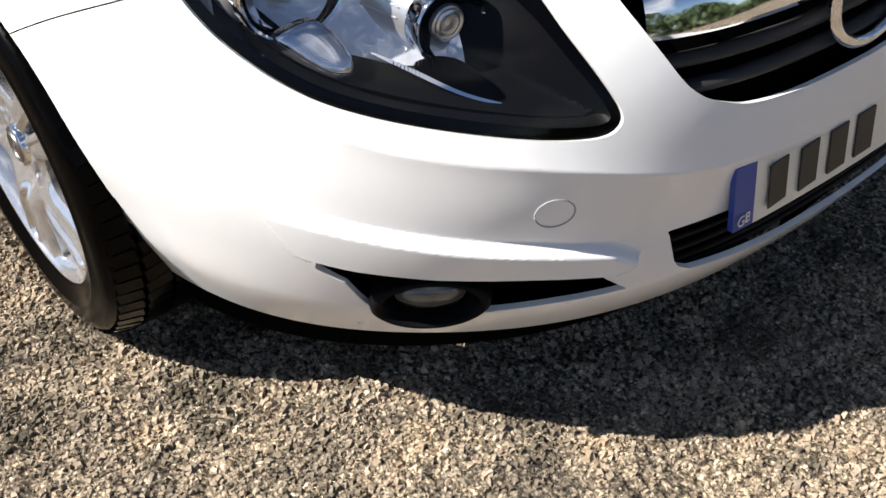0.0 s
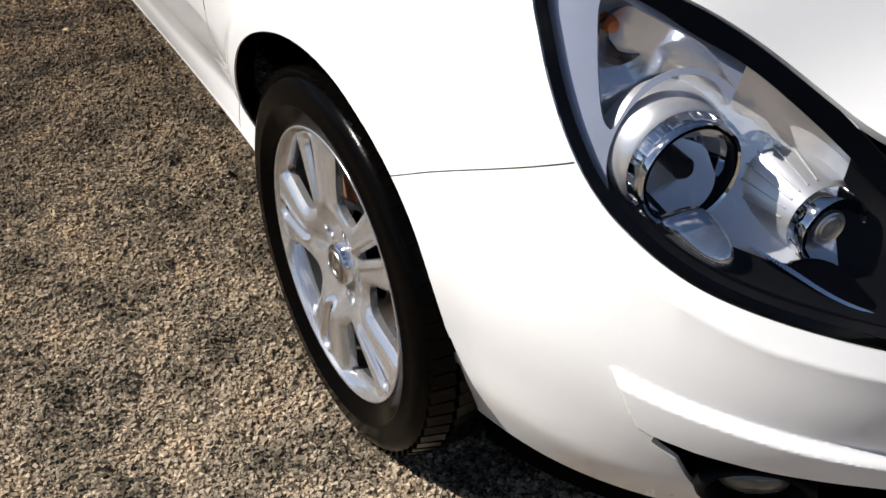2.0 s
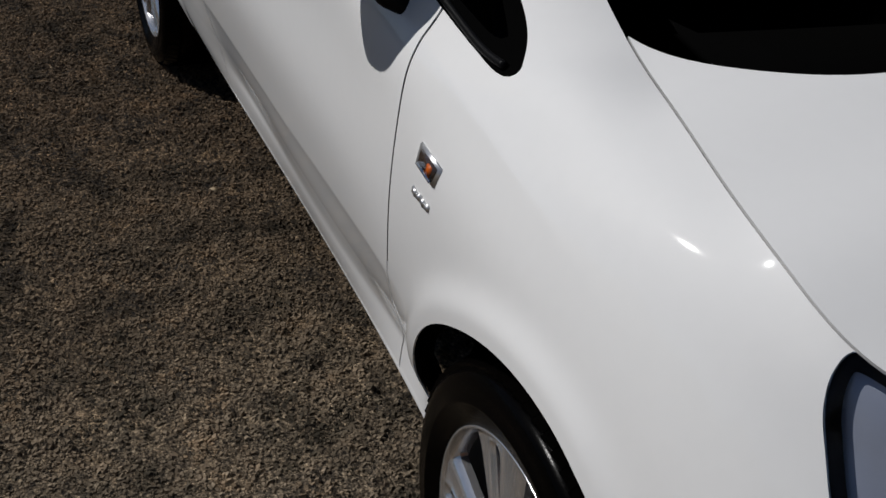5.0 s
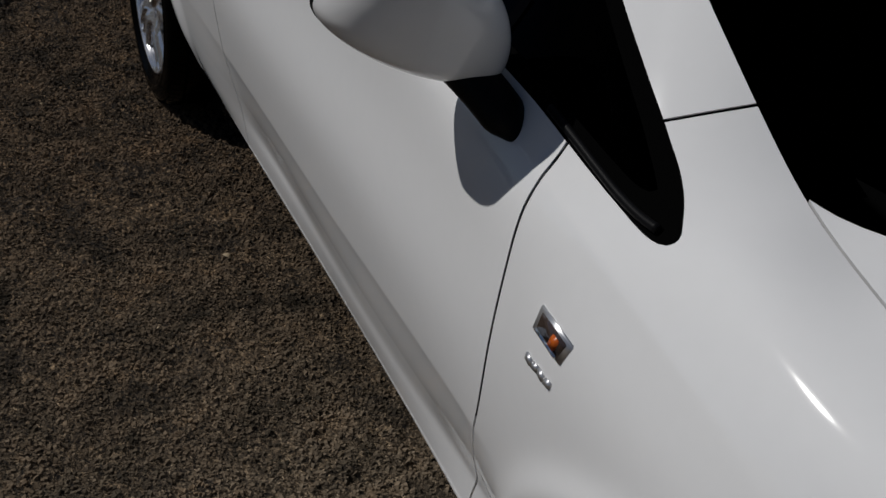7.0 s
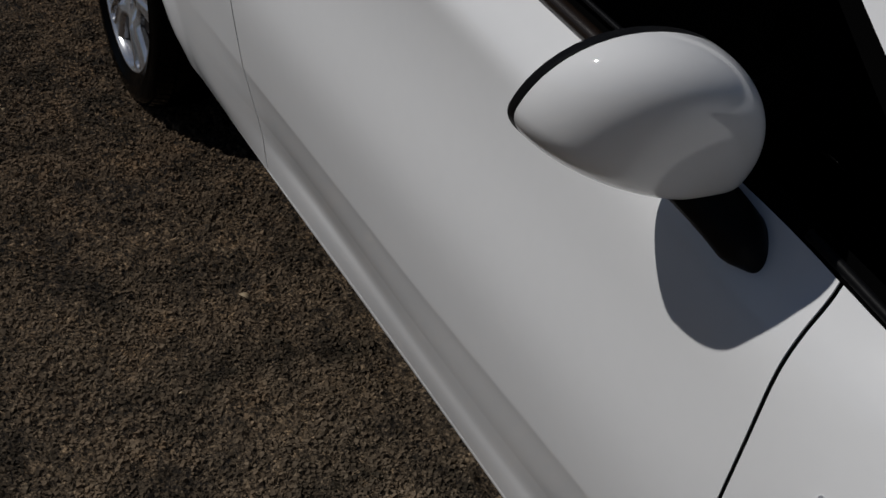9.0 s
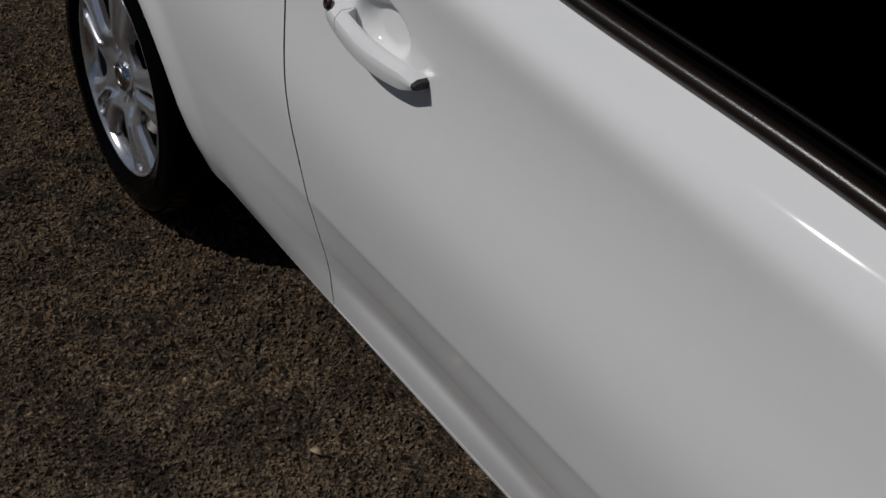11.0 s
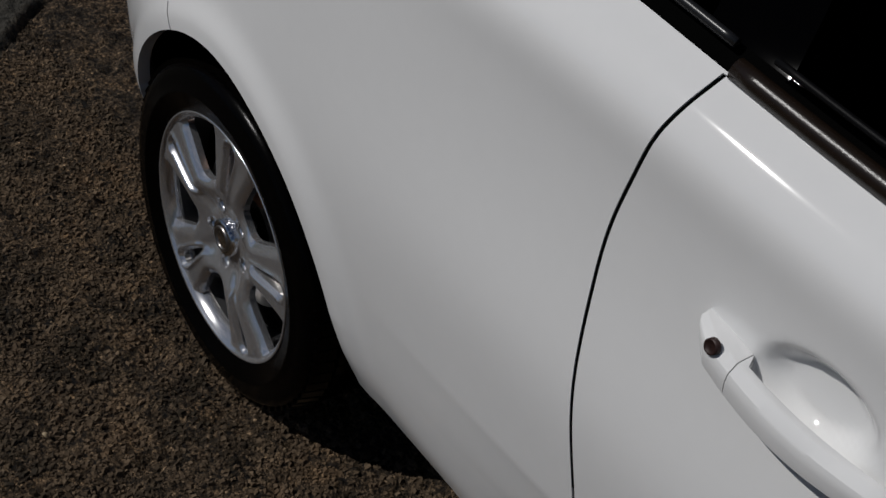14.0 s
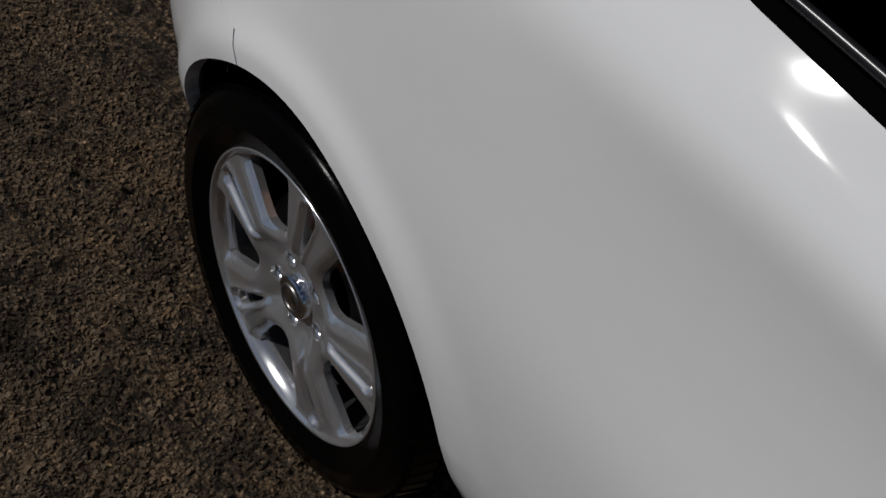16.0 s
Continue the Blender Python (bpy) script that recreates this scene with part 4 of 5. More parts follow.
    valve = lathe([(.004, 0), (.004, -.03), (.0006, -.031)], 10)
    a = radians(turn - 105)
    bmesh.ops.transform(valve, matrix=Matrix.Translation((.192 * math.cos(a), -.045, .192 * math.sin(a))), verts=valve.verts)
    part("valve", valve, BLACK, w)
    disc = lathe([(.07, -.026), (.13, -.026), (.13, -.016), (.07, -.016)], 64)
    part("brake_disc", disc, STEEL, w, "worn steel brake disc")
    bm = box(bmesh.new(), (.085, .036, .13), pose(.128, -.022, .02), .012)
    part("brake_caliper", bm, RUST, w, "rusty brake caliper")
    # matt black disc added behind the spokes as the shade in the openings
    back = lathe([(.188, -.006), (.0006, -.006)], 40)
    part("backing_plate", back, MATT_BLACK, w)
    return w


base = wheel(0)
base.parent = None


def place_wheel(x, y, turn, flip):
    m = pose(x, y, .2975) @ Matrix.Rotation(radians(-turn), 4, "Y")
    if flip:
        m = pose(x, y, .2975, 0, 0, 180) @ Matrix.Rotation(radians(-turn), 4, "Y")
    w = copy_thing(base, m)
    w.parent = car
    return w


place_wheel(.008, -.703, 110, False)
place_wheel(-2.511, -.700, 82, False)
place_wheel(.008, .703, 20, True)
place_wheel(-2.511, .700, 60, True)
for o in (*base.children_recursive, base):
    bpy.data.objects.remove(o)

# ---- door handle, mirrors, side repeater, badge, fuel flap ----


def on_side(x, z, out=0.0):
    """A place on the right flank."""
    g = skin(np.array([1.3095 - x]), rows=500)[0]
    return Vector((x, np.interp(z, g[:, 2], g[:, 1]) - out, z))


def handle(sign):
    h = tagged(new("door_handle"), "white pull door handle")
    h.parent = car
    # fixed rear piece, pull bar and its end, with shade painted in as dark grey: one swept section with a ridge, bowed
    # outwards
    for name, t0, t1, mat in (("lock_piece", .045, .268, PAINT), ("pull", .273, .975, PAINT), ("end_cap", .9755, 1.0, GREY)):
        bm, rings = bmesh.new(), []
        for t in np.linspace(t0, t1, {"pull": 26, "lock_piece": 14}.get(name, 3)):
            x = -1.640 + .234 * t
            tip = min(1.0, max(0.0, (t - .045) / .10)) ** .6
            z = .839 - .024 * t - .012 * math.sin(math.pi * np.clip(t, 0, 1)) + .010 * (1 - tip)
            half = (.0105 + .0080 * math.sin(math.pi * np.clip(.10 + t * .80, 0, 1)) ** .8) * (.30 + .70 * tip) - .075 * max(0.0, t - .88)
            out = (.005 + .021 * math.sin(math.pi * np.clip(.14 + t * .74, 0, 1)) ** .75) * (.35 + .65 * tip)
            c = on_side(x, z)
            lo = -.6 if .30 < t < .93 else -2.6
            sec = []
            for u, d in ((-1, lo * .8), (-1, .35), (-.86, .80), (-.1, 1.08), (.34, 1.06), (.52, .98), (.96, .30), (1.0, .1), (1.0, lo * .6), (0, lo)):
                sec.append(bm.verts.new((x, (c.y - out - d * .011 + .006) * sign, z + half * u)))
            rings.append(sec)
        for p, q in zip(rings, rings[1:]):
            for j in range(10):
                bm.faces.new((p[j], p[(j + 1) % 10], q[(j + 1) % 10], q[j]))
        bm.faces.new(rings[0])
        bm.faces.new(rings[-1][::-1])
        bmesh.ops.recalc_face_normals(bm, faces=bm.faces)
        ob = part(name, bm, mat, h, "end of the pull, dark grey for its shade" if name == "end_cap" else "")
        ob.data.set_sharp_from_angle(angle=radians(28))
    c = Vector((-1.6010, -.8152, .8420))
    bm = lathe([(.0006, -.0005), (.0052, -.0005), (.0058, -.0015), (.0072, -.0015), (.0078, .004)], 28)
    bmesh.ops.transform(bm, matrix=pose(c.x, c.y * sign, c.z, -8 * sign, 0, -8 if sign > 0 else 188), verts=bm.verts)
    part("key_lock", bm, material("lock_brown", (.026, .011, .009), .5, metal=.1, noise_scale=200, noise_amount=.4), h, "round dark key lock")
    return h


handle(1)
handle(-1)
for sign in (1, -1):
    # black strips laid in the door gaps stand in for the shade there
    for edge_of, z0, z1 in ((door_front, .535, .902), (door_rear, .535, 1.016)):
        pts = [on_side(float(edge_of(np.array([z]))[0]), z, -.0022) for z in np.linspace(z0, z1, 40)]
        part("door_seal", tube([(q.x, q.y * sign, q.z) for q in pts], .0024, 6), MATT_BLACK, car, "black strip in the door gap, standing in for its shade")


def mirror(sign):
    m = tagged(new("door_mirror"), "white door mirror on a black stalk")
    m.parent = car
    # shell: an egg, pointed outwards, cut flat at the back

    def skin_at(a, b, sc=1.0, dx=0.0):
        """a: from the rear rim to the front pole; b: round the rim."""
        cb, sb, ca = math.cos(b), math.sin(b), max(math.cos(a), 0.0)
        y = -(.1243 if cb > 0 else .098) * cb * ca ** .55 * sc
        z = (.115 if sb > 0 else .050) * (1 + .05 * cb) * sb * ca ** .55 * sc - .313 * y
        return (-.5845 + dx + .0797 * math.sin(a) + .203 * (y + .03) + .448 * z, (-.842 + y) * sign, .9788 + z)

    bm = bmesh.new()
    rings = [[bm.verts.new(skin_at(u * math.pi / 2, 2 * math.pi * k / 56)) for k in range(56)] for u in np.linspace(0, 1, 28)]
    for p, q in zip(rings, rings[1:]):
        for k in range(56):
            bm.faces.new((p[k], p[(k + 1) % 56], q[(k + 1) % 56], q[k]))
    bmesh.ops.remove_doubles(bm, verts=bm.verts, dist=1e-5)
    bmesh.ops.recalc_face_normals(bm, faces=bm.faces)
    part("shell", bm, PAINT, m, "white mirror shell")
    bm = bmesh.new()
    rings = [[bm.verts.new(skin_at(0, 2 * math.pi * k / 56, sc, dx)) for k in range(56)] for sc, dx in ((1.0, -.0005), (1.0, -.011), (.95, -.014), (.90, -.008))]
    for p, q in zip(rings, rings[1:]):
        for k in range(56):
            bm.faces.new((p[k], q[k], q[(k + 1) % 56], p[(k + 1) % 56]))
    bmesh.ops.recalc_face_normals(bm, faces=bm.faces)
    part("rear_rim", bm, BLACK, m, "black rear rim")
    bm = bmesh.new()
    bm.faces.new([bm.verts.new(skin_at(0, 2 * math.pi * k / 40, .91, -.009)) for k in range(40)])
    part("mirror_glass", bm, CHROME, m, "mirror glass", smooth=False)
    a, b = on_side(-.478, .893, -.004), Vector((-.565, -.815, .962))
    pts = [(a + (b - a) * t + Vector((0, 0, .02 * t * (1 - t)))) for t in np.linspace(-.12, 1, 16)]
    part("stalk", tube([(p.x, p.y * sign, p.z) for p in pts], lambda t: .032 * min(1.0, .25 + 3.2 * t) + .002 * t, 18, .72), BLACK, m, "black plastic stalk")
    return m


mirror(1)
mirror(-1)


def plate_on_side(pts, out, depth):
    """A slightly proud plate on the flank with corners (x, z)."""
    bm = bmesh.new()
    a = [bm.verts.new(on_side(x, z, out)) for x, z in pts]
    f = bm.faces.new(a)
    r = bmesh.ops.extrude_face_region(bm, geom=[f])
    for v in (g for g in r["geom"] if isinstance(g, bmesh.types.BMVert)):
        v.co.y += depth
    bmesh.ops.recalc_face_normals(bm, faces=bm.faces)
    bmesh.ops.bevel(bm, geom=bm.edges[:], offset=.0012, segments=2, affect="EDGES")
    return bm


rep = tagged(new("side_repeater"), "clear side indicator with an amber bulb")
rep.parent = car
part("repeater_base", plate_on_side([(-.309, .748), (-.246, .744), (-.235, .775), (-.305, .780)], .003, .006), SATIN, rep)
part("repeater_cell", plate_on_side([(-.300, .753), (-.252, .749), (-.243, .771), (-.298, .775)], .0045, .004), material("smoky_cell", (.10, .07, .06), .1, metal=.5, coat=1, noise_scale=150, noise_amount=.6), rep)
part("repeater_bulb", plate_on_side([(-.272, .754), (-.258, .753), (-.254, .768), (-.268, .769)], .0065, .004), AMBER, rep)
part("repeater_edge", plate_on_side([(-.300, .752), (-.252, .748), (-.251, .752), (-.300, .756)], .007, .004), CHROME, rep)
badge = tagged(new("model_badge"), "small chrome model badge of plain bars")
badge.parent = car
for i in range(4):
    x = -.310 + .0145 * i
    dz = .0012 * (-1) ** i
    part("badge_bar", plate_on_side([(x, .706 + dz), (x + .0135, .705 - dz), (x + .0150, .715 - dz), (x + .0015, .716 + dz)], .003, .004), SATIN, badge)

# ---- ground ----


def worley(x, y, cell, seed):
    """Distance to the nearest of jittered points, one to a cell, in cells."""
    def rnd(i, j, k):
        n = np.sin(i * 127.1 + j * 311.7 + k * 74.7 + seed * 17.3) * 43758.5453
        return n - np.floor(n)
    u, w = x / cell, y / cell
    i0, j0, best = np.floor(u), np.floor(w), np.full(x.shape, 9.0)
    for di in (-1, 0, 1):
        for dj in (-1, 0, 1):
            i, j = i0 + di, j0 + dj
            best = np.minimum(best, np.hypot(i + rnd(i, j, 1) - u, j + rnd(i, j, 2) - w))
    return best


def axis(lo, hi, step, far):
    mid = np.arange(lo, hi, step)
    grow = step * 1.22 ** np.arange(1, 60)
    out = np.cumsum(grow)
    out = out[out < far]
    return np.r_[lo - out[::-1], mid, mid[-1] + out]


gx, gy = axis(-4.2, 1.4, .006, 900), axis(-1.75, .30, .006, 900)
X, Y = np.meshgrid(gx, gy, indexing="ij")
fine = np.clip(1.6 - np.maximum(np.abs(X + 1.4) / 3.2, np.abs(Y + .8) / 1.4), 0, 1)
Z = (.0030 * (1 - np.clip(worley(X, Y, .021, 1), 0, 1)) + .0045 * (1 - np.clip(worley(X, Y, .062, 2), 0, 1))) * fine
rough = sum(a * np.sin(X * k * 1.0 + 3 * np.sin(Y * k * .61 + k)) * np.sin(Y * k * 1.13 + 2.2 * np.sin(X * k * .73 + .4 * k)) for a, k in ((.0022, 61), (.0020, 97), (.0030, 37), (.003, 19)))
Z += rough * fine
Z += .006 * np.sin(X * 2.1 + 1.3 * np.sin(Y * 1.7)) * np.sin(Y * 2.7 + .6) * np.clip(fine * 2, 0, 1)
Z -= .0055
# an old break in the surface behind the car, a step between two layers of tarmac
brk = (Y + .80) - .88 * (-3.60 - X) + .025 * np.sin(X * 13) + .014 * np.sin(Y * 31)
Z += (.016 * np.clip(.5 - brk / .02, 0, 1) - .022 * np.exp(-(brk / .018) ** 2)) * np.where((X < -3.2) & (Y < .3), 1, 0) * fine


def lattice(x, y, cell, seed):
    """Smooth value noise between -1 and 1."""
    u, w = x / cell, y / cell
    i, j = np.floor(u), np.floor(w)
    a, b = u - i, w - j
    a, b = a * a * (3 - 2 * a), b * b * (3 - 2 * b)

    def h(p, q):
        n = np.sin(p * 127.1 + q * 311.7 + seed * 41.3) * 43758.5453
        return n - np.floor(n)
    return 2 * ((h(i, j) * (1 - a) + h(i + 1, j) * a) * (1 - b) + (h(i, j + 1) * (1 - a) + h(i + 1, j + 1) * a) * b) - 1


tilt = X * .8 + Y * .6, Y * .8 - X * .6
Z += (.0036 * lattice(*tilt, .0165, 3) + .0042 * lattice(X, Y, .029, 4) + .0045 * lattice(*tilt, .07, 5)) * fine
ground_me = bpy.data.meshes.new("ground")
ground_me.from_pydata(np.stack([X, Y, Z], -1).reshape(-1, 3).tolist(), [], grid_faces(len(gx), len(gy)).tolist())
ground_me.polygons.foreach_set("use_smooth", [True] * len(ground_me.polygons))


def exposure_gradient(nt, geo):
    """Exposure gradient put into the colour, and the place's nearness to its pale end."""
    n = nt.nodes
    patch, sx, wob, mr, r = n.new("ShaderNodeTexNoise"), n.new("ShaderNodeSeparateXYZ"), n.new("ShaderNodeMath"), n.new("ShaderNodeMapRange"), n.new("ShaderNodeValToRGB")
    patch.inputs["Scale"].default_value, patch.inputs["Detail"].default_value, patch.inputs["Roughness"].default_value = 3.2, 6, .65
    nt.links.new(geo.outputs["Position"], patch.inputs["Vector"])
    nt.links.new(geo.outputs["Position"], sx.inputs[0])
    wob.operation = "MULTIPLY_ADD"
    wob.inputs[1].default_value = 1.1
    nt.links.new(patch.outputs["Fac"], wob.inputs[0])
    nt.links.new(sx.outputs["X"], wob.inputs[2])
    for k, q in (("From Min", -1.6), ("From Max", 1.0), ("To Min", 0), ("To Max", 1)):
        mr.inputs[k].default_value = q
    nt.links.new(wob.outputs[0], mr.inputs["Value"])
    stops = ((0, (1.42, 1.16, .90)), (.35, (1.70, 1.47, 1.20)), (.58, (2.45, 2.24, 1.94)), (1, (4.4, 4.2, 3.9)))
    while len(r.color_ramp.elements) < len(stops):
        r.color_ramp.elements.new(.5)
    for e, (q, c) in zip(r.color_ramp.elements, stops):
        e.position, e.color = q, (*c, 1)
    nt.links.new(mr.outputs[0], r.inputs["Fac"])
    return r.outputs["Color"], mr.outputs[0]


def mossy(nt, geo):
    """Dark damp blotches and dry paler ones, some hand-widths across."""
    n = nt.nodes
    t, r = n.new("ShaderNodeTexNoise"), n.new("ShaderNodeValToRGB")
    t.inputs["Scale"].default_value, t.inputs["Detail"].default_value, t.inputs["Roughness"].default_value = 6.5, 6, .62
    nt.links.new(geo.outputs["Position"], t.inputs["Vector"])
    stops = ((.39, (.28, .29, .27)), (.47, (.84, .84, .82)), (.56, (1.16, 1.13, 1.09)), (.68, (1.42, 1.29, 1.13)))
    while len(r.color_ramp.elements) < len(stops):
        r.color_ramp.elements.new(.5)
    for e, (q, c) in zip(r.color_ramp.elements, stops):
        e.position, e.color = q, (*c, 1)
    nt.links.new(t.outputs["Fac"], r.inputs["Fac"])
    return r.outputs["Color"]


def tarmac():
    m = bpy.data.materials.new("worn_tarmac")
    m.use_nodes = True
    nt, n = m.node_tree, m.node_tree.nodes
    b = n["Principled BSDF"]
    b.inputs["Roughness"].default_value = .85
    b.inputs["Specular IOR Level"].default_value = .3
    geo = n.new("ShaderNodeNewGeometry")

    def tex(kind, scale, **kw):
        t = n.new(kind)
        t.inputs["Scale"].default_value = scale
        for k, v in kw.items():
            t.inputs[k].default_value = v
        nt.links.new(geo.outputs["Position"], t.inputs["Vector"])
        return t

    def ramp(src, stops):
        r = n.new("ShaderNodeValToRGB")
        while len(r.color_ramp.elements) < len(stops):
            r.color_ramp.elements.new(.5)
        for e, (p, c) in zip(r.color_ramp.elements, stops):
            e.position, e.color = p, (*c, 1)
        nt.links.new(src, r.inputs["Fac"])
        return r

    def mix(kind, a, c, fac=1.0):
        x = n.new("ShaderNodeMix")
        x.data_type, x.blend_type = "RGBA", kind
        x.inputs["Factor"].default_value = fac
        nt.links.new(a, x.inputs["A"])
        nt.links.new(c, x.inputs["B"])
        return x

    bend, warped = tex("ShaderNodeTexNoise", 95, Detail=3.0), n.new("ShaderNodeVectorMath")
    warped.operation = "MULTIPLY_ADD"
    warped.inputs[1].default_value = (.011, .011, .011)
    nt.links.new(bend.outputs["Color"], warped.inputs[0])
    nt.links.new(geo.outputs["Position"], warped.inputs[2])
    chips = tex("ShaderNodeTexVoronoi", 165, Randomness=1.0)
    big = tex("ShaderNodeTexVoronoi", 95, Randomness=1.0)
    grit = tex("ShaderNodeTexNoise", 420, Detail=4.0)
    patch = tex("ShaderNodeTexNoise", 3.2, Detail=6.0, Roughness=.65)
    moss = tex("ShaderNodeTexNoise", 5.5, Detail=7.0, Roughness=.72)
    for v in (chips, big):
        nt.links.new(warped.outputs[0], v.inputs["Vector"])
    sep = n.new("ShaderNodeSeparateColor")
    nt.links.new(chips.outputs["Color"], sep.inputs[0])
    stone = ramp(sep.outputs[0], ((0, (.045, .040, .035)), (.35, (.080, .073, .065)), (.7, (.118, .108, .096)), (.95, (.155, .142, .126)), (1, (.22, .206, .188))))
    sep2 = n.new("ShaderNodeSeparateColor")
    nt.links.new(big.outputs["Color"], sep2.inputs[0])
    tone = ramp(sep2.outputs[1], ((0, (.72, .71, .70)), (.5, (1, .98, .96)), (1, (1.22, 1.18, 1.12))))
    wear = ramp(patch.outputs["Fac"], ((.3, (.74, .72, .70)), (.5, (1, .98, .95)), (.72, (1.2, 1.12, 1.0))))
    dirt = ramp(moss.outputs["Fac"], ((.37, (.30, .30, .30)), (.49, (.95, .94, .9)), (.60, (1.15, 1.1, 1.0)), (.75, (1.35, 1.18, .98))))
    # gaps between chips are darkened: their shade is put into the colour
    crevice_shade = ramp(chips.outputs["Distance"], ((.30, (1.12, 1.12, 1.12)), (.60, (.70, .69, .67)), (.88, (.20, .19, .18))))
    c = mix("MULTIPLY", stone.outputs[0], tone.outputs[0])
    c = mix("MULTIPLY", c.outputs["Result"], crevice_shade.outputs[0])
    c = mix("MULTIPLY", c.outputs["Result"], wear.outputs[0])
    c = mix("MULTIPLY", c.outputs["Result"], dirt.outputs[0], .72)
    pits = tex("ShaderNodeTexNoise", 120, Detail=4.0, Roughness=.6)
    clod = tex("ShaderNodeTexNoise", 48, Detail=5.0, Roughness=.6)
    # low spots of the pit noise get their shade painted in
    pit_shade = ramp(pits.outputs["Fac"], ((.36, (.10, .095, .09)), (.45, (.75, .74, .73)), (.53, (1.12, 1.12, 1.11)), (.72, (1.4, 1.38, 1.35))))
    c = mix("MULTIPLY", c.outputs["Result"], pit_shade.outputs[0])
    # paler in front of the car: exposure brightness put into the colour
    front_gain, mr = exposure_gradient(nt, geo)
    c = mix("MULTIPLY", c.outputs["Result"], front_gain)
    # behind, pore shade is put into the colour, with mossy blotches between the grit
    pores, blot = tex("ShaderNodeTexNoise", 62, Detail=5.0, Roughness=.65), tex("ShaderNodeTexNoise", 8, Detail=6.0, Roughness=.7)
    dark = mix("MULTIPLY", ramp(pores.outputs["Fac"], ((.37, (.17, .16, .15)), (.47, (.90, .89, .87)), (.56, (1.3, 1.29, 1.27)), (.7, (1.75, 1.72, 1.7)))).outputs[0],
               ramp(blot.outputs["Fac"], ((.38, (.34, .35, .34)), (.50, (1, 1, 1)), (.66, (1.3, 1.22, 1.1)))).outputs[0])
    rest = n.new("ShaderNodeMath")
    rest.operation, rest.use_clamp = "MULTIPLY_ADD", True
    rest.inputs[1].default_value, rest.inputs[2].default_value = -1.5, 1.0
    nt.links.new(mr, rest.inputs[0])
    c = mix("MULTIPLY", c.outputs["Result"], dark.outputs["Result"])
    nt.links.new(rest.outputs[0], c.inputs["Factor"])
    # the smoother grey layer beyond the break
    bx, reach, slab = n.new("ShaderNodeVectorMath"), n.new("ShaderNodeMapRange"), n.new("ShaderNodeMix")
    bx.operation = "DOT_PRODUCT"
    bx.inputs[1].default_value = (-.88, -1, 0)
    nt.links.new(geo.outputs["Position"], bx.inputs[0])
    for k, q in (("From Min", 3.955), ("From Max", 4.02), ("To Min", 0), ("To Max", 1)):
        reach.inputs[k].default_value = q
    nt.links.new(bx.outputs["Value"], reach.inputs["Value"])
    slab.data_type = "RGBA"
    nt.links.new(reach.outputs[0], slab.inputs["Factor"])
    nt.links.new(c.outputs["Result"], slab.inputs["A"])
    pale = ramp(patch.outputs["Fac"], ((.3, (.040, .036, .029)), (.55, (.074, .068, .056)), (.75, (.10, .092, .076))))
    nt.links.new(pale.outputs[0], slab.inputs["B"])
    c = slab
    nt.links.new(c.outputs["Result"], b.inputs["Base Color"])
    b1, b2, b3, b4, b5 = (n.new("ShaderNodeBump") for _ in range(5))
    for bp, src, s, d, inv in ((b1, chips.outputs["Distance"], 1.0, .006, True), (b2, big.outputs["Distance"], .8, .006, True), (b3, grit.outputs["Fac"], .5, .002, False), (b4, pits.outputs["Fac"], 1.0, .016, False), (b5, clod.outputs["Fac"], .8, .012, False)):
        bp.inputs["Strength"].default_value, bp.inputs["Distance"].default_value, bp.invert = s, d, inv
        nt.links.new(src, bp.inputs["Height"])
    nt.links.new(b1.outputs[0], b2.inputs["Normal"])
    nt.links.new(b2.outputs[0], b3.inputs["Normal"])
    nt.links.new(b3.outputs[0], b4.inputs["Normal"])
    nt.links.new(b4.outputs[0], b5.inputs["Normal"])
    nt.links.new(b5.outputs[0], b.inputs["Normal"])
    return m


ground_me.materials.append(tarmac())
ground = tagged(new("ground", ground_me), "worn rough tarmac with exposed grit and dark mossy patches", "ground", kind="structure")


def stones(seed, count, x0, x1, y0, y1, lo, hi):
    """Angular chips bedded in the tarmac, as one scatter: a skewed top on a wider foot."""
    rnd = np.random.default_rng(seed)
    x, y = rnd.uniform(x0, x1, count), rnd.uniform(y0, y1, count)
    keep = rnd.uniform(0, 1, count) < .62 + .5 * lattice(x, y, .11, 7)
    keep &= .88 * x + y > -3.97
    x, y = x[keep], y[keep]
    n = len(x)
    r = lo + (hi - lo) * rnd.uniform(0, 1, n) ** 2.2
    z = Z[np.clip(np.searchsorted(gx, x), 0, len(gx) - 1), np.clip(np.searchsorted(gy, y), 0, len(gy) - 1)]
    a0, lean = rnd.uniform(0, 6.28, n), rnd.normal(0, .28, (n, 2))
    v = np.zeros((n, 8, 3))
    for k in range(4):
        for up in (0, 1):
            a = a0 + math.pi / 2 * k + up * .5 + rnd.uniform(-.35, .35, n)
            q = r * rnd.uniform(.75, 1.2, n) * (.62 if up else 1.0)
            v[:, k + 4 * up, 0], v[:, k + 4 * up, 1] = x + q * np.cos(a), y + q * np.sin(a)
            h = r * (.55 if up else -.45) * rnd.uniform(.7, 1.3, n)
            v[:, k + 4 * up, 2] = z + h + up * (lean[:, 0] * q * np.cos(a) + lean[:, 1] * q * np.sin(a))
    f = np.array([(0, 1, 5, 4), (1, 2, 6, 5), (2, 3, 7, 6), (3, 0, 4, 7), (4, 5, 6, 7)])
    return v.reshape(-1, 3), (np.arange(n)[:, None, None] * 8 + f).reshape(-1, 4)


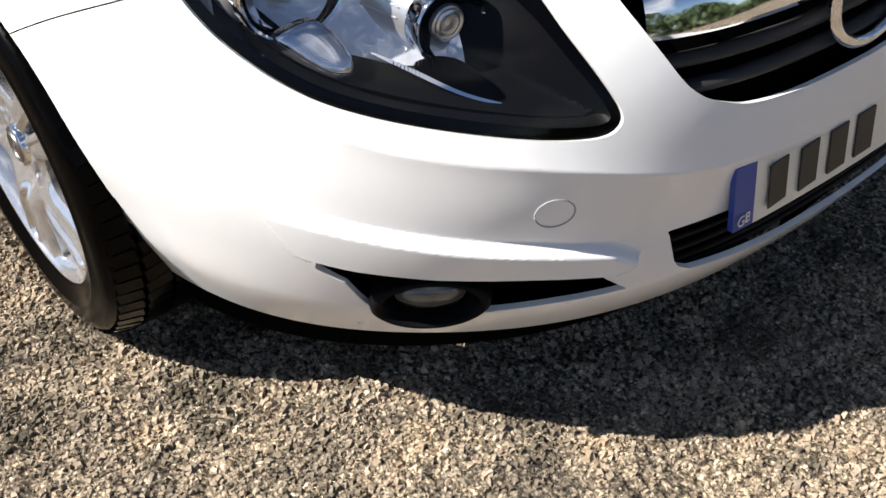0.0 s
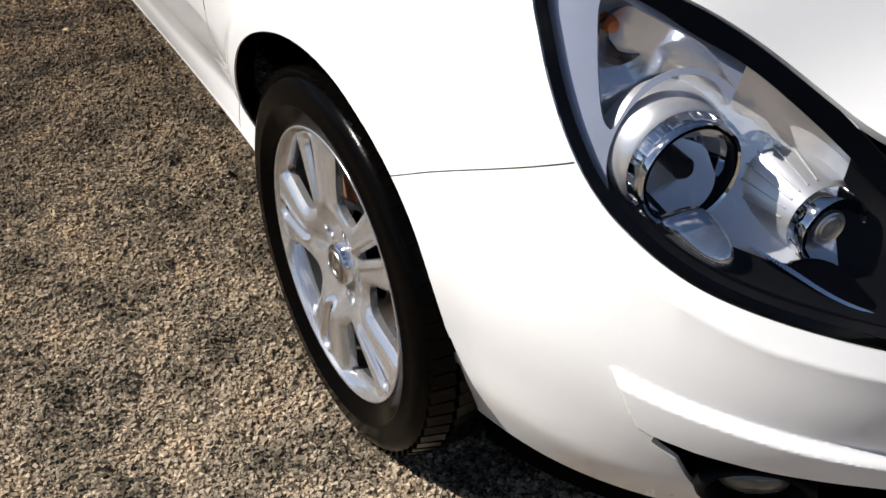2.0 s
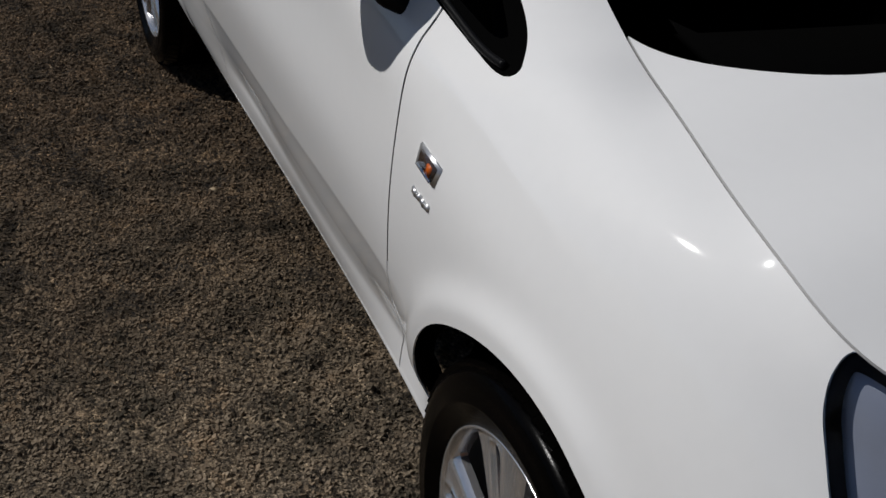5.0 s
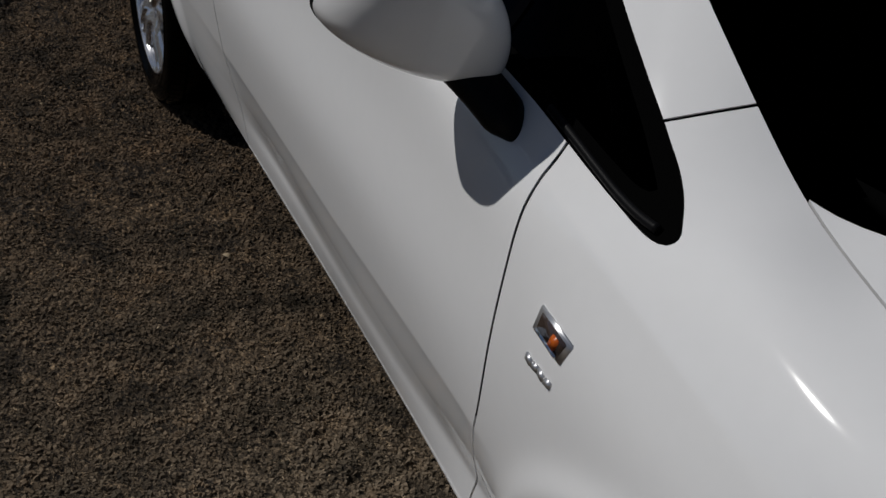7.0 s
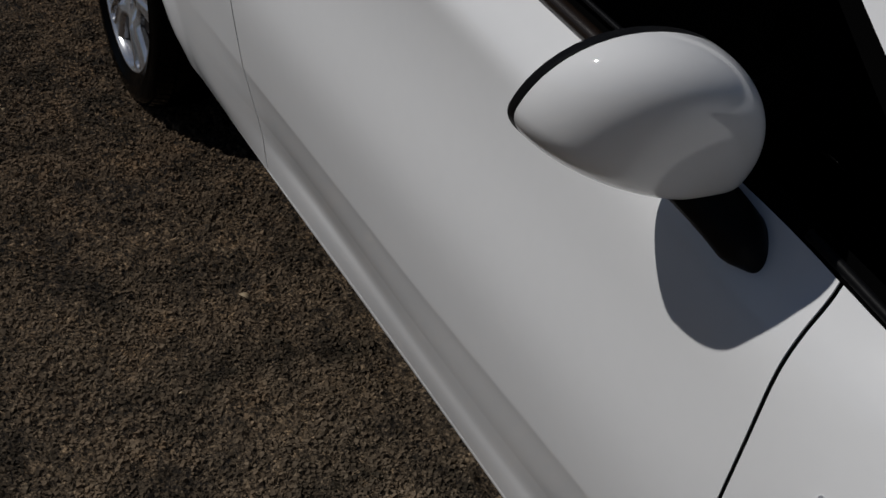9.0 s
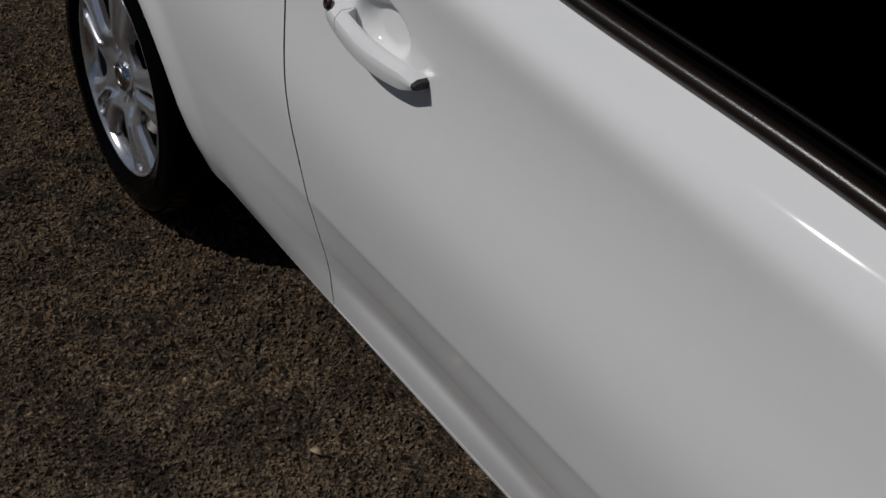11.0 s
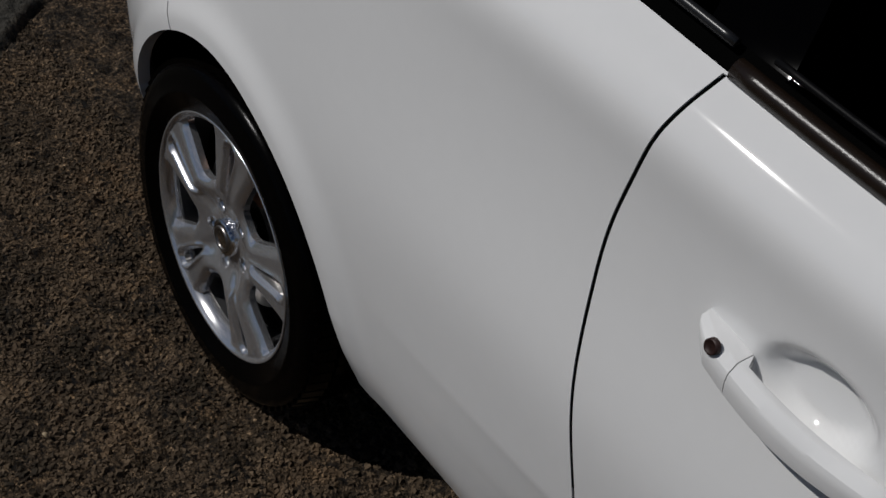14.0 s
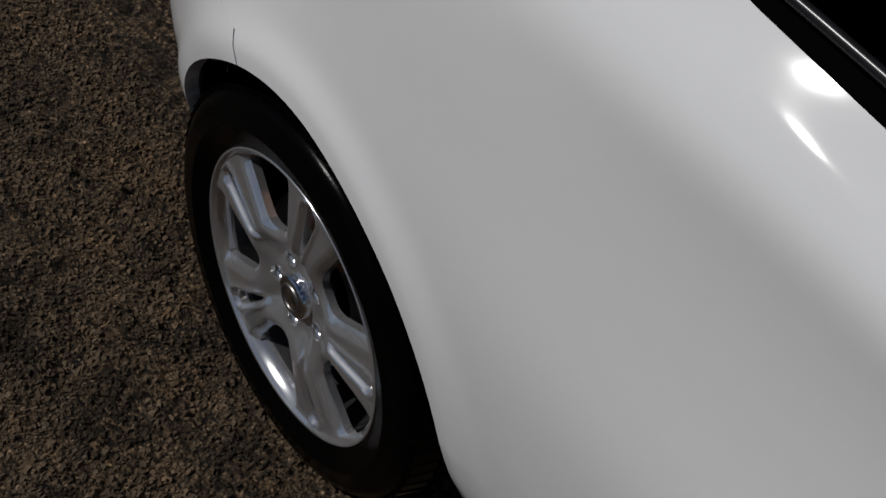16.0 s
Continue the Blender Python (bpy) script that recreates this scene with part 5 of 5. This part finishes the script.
def chip_material():
    """Grey-brown stone, one tone to a chip, paler in front by the tarmac's painted exposure gradient."""
    m = bpy.data.materials.new("bedded_grit")
    m.use_nodes = True
    nt, n = m.node_tree, m.node_tree.nodes
    b = n["Principled BSDF"]
    b.inputs["Roughness"].default_value, b.inputs["Specular IOR Level"].default_value = .85, .25
    geo, tone, grain, dust = n.new("ShaderNodeNewGeometry"), n.new("ShaderNodeValToRGB"), n.new("ShaderNodeTexNoise"), n.new("ShaderNodeValToRGB")
    for _ in range(2):
        tone.color_ramp.elements.new(.5)
    for e, q, c in zip(tone.color_ramp.elements, (0, .25, .80, 1), ((.036, .031, .025), (.060, .052, .043), (.082, .072, .060), (.100, .089, .075))):
        e.position, e.color = q, (*c, 1)
    grain.inputs["Scale"].default_value, grain.inputs["Detail"].default_value = 260, 4
    dust.color_ramp.elements[0].position, dust.color_ramp.elements[0].color = .3, (.78, .77, .76, 1)
    dust.color_ramp.elements[1].position, dust.color_ramp.elements[1].color = .7, (1.16, 1.15, 1.13, 1)
    nt.links.new(geo.outputs["Random Per Island"], tone.inputs["Fac"])
    nt.links.new(geo.outputs["Position"], grain.inputs["Vector"])
    nt.links.new(grain.outputs["Fac"], dust.inputs["Fac"])
    c = tone.outputs["Color"]
    for other in (dust.outputs["Color"], exposure_gradient(nt, geo)[0], mossy(nt, geo)):
        x = n.new("ShaderNodeMix")
        x.data_type, x.blend_type = "RGBA", "MULTIPLY"
        x.inputs["Factor"].default_value = 1
        nt.links.new(c, x.inputs["A"])
        nt.links.new(other, x.inputs["B"])
        c = x.outputs["Result"]
    nt.links.new(c, b.inputs["Base Color"])
    return m


v, f = np.zeros((0, 3)), np.zeros((0, 4), int)
for args in ((5, 118000, -3.95, 1.25, -1.42, -.60, .0028, .0085), (6, 17000, .30, 1.25, -.60, .28, .0028, .0080), (7, 5000, -4.15, 1.3, -1.42, .1, .004, .011)):
    a, b = stones(*args)
    f = np.concatenate([f, b + len(v)])
    v = np.concatenate([v, a])
grit = mesh_part("bedded_grit", v, f, chip_material(), None, "grey-brown stone chips bedded in the tarmac", smooth=False)
tagged(grit, category="grit", kind="stuff")


def fallen_leaf(x, y, turn, size):
    bm = bmesh.new()
    n = 9
    top_row, low_row = [], []
    for i in range(n):
        t = i / (n - 1)
        w = size * .22 * math.sin(math.pi * t) ** .8 + .0004
        z = .004 + .004 * math.sin(3 * t)
        top_row.append(bm.verts.new((size * (t - .5), w, z + w * .4)))
        low_row.append(bm.verts.new((size * (t - .5), -w, z + w * .5)))
    for i in range(n - 1):
        bm.faces.new((top_row[i], low_row[i], low_row[i + 1], top_row[i + 1]))
    ob = part("fallen_leaf", bm, DRY_LEAF, None)
    sol = ob.modifiers.new("thickness", "SOLIDIFY")
    sol.thickness = .0006
    ob.matrix_world = pose(x, y, 0, 6, 4, turn)
    return tagged(ob, "dry pale brown leaf lying on the tarmac", "leaf", "fallen leaves")


DRY_LEAF = material("dry_leaf", (.34, .26, .16), .7, noise_scale=50, noise_amount=.3)
fallen_leaf(-1.637, -.792, 35, .030)
fallen_leaf(-1.41, -.995, 80, .010)
fallen_leaf(-2.512, -1.083, 10, .016)
# ---- hedge and trees round the drive, seen in the chrome ----


def hedge_row(seed, a0, a1, radius, height, count):
    """A belt of foliage along an arc: leafy clumps with gaps and an uneven top."""
    rnd = np.random.default_rng(seed)
    v, f = [], []
    for _ in range(count):
        a, r = rnd.uniform(a0, a1), radius + rnd.uniform(-2, 3)
        top_z = height * (.65 + .25 * math.sin(a * 7 + seed) + .18 * math.sin(a * 23 + 1))
        c = np.array([-1 + r * math.cos(a), r * math.sin(a), rnd.uniform(.1, max(.4, top_z))])
        u, w = rnd.normal(size=3), rnd.normal(size=3)
        u, w = u / np.linalg.norm(u) * rnd.uniform(.25, .6), w / np.linalg.norm(w) * rnd.uniform(.2, .5)
        n0 = len(v)
        v += [tuple(c - u), tuple(c + w), tuple(c + u), tuple(c - w)]
        f.append((n0, n0 + 1, n0 + 2, n0 + 3))
    ob = mesh_part("hedge", v, f, FOLIAGE, None, smooth=False)
    return tagged(ob, "distant belt of green trees and hedge round the drive", "hedge", kind="stuff")


FOLIAGE = material("foliage", (.055, .085, .025), .7, noise_scale=.6, noise_amount=.5)
hedge_row(1, -1.1, 1.3, 30, 5.0, 9000)
hedge_row(2, 1.3, 3.7, 34, 6.0, 8000)
hedge_row(3, 3.7, 5.2, 32, 4.5, 7000)
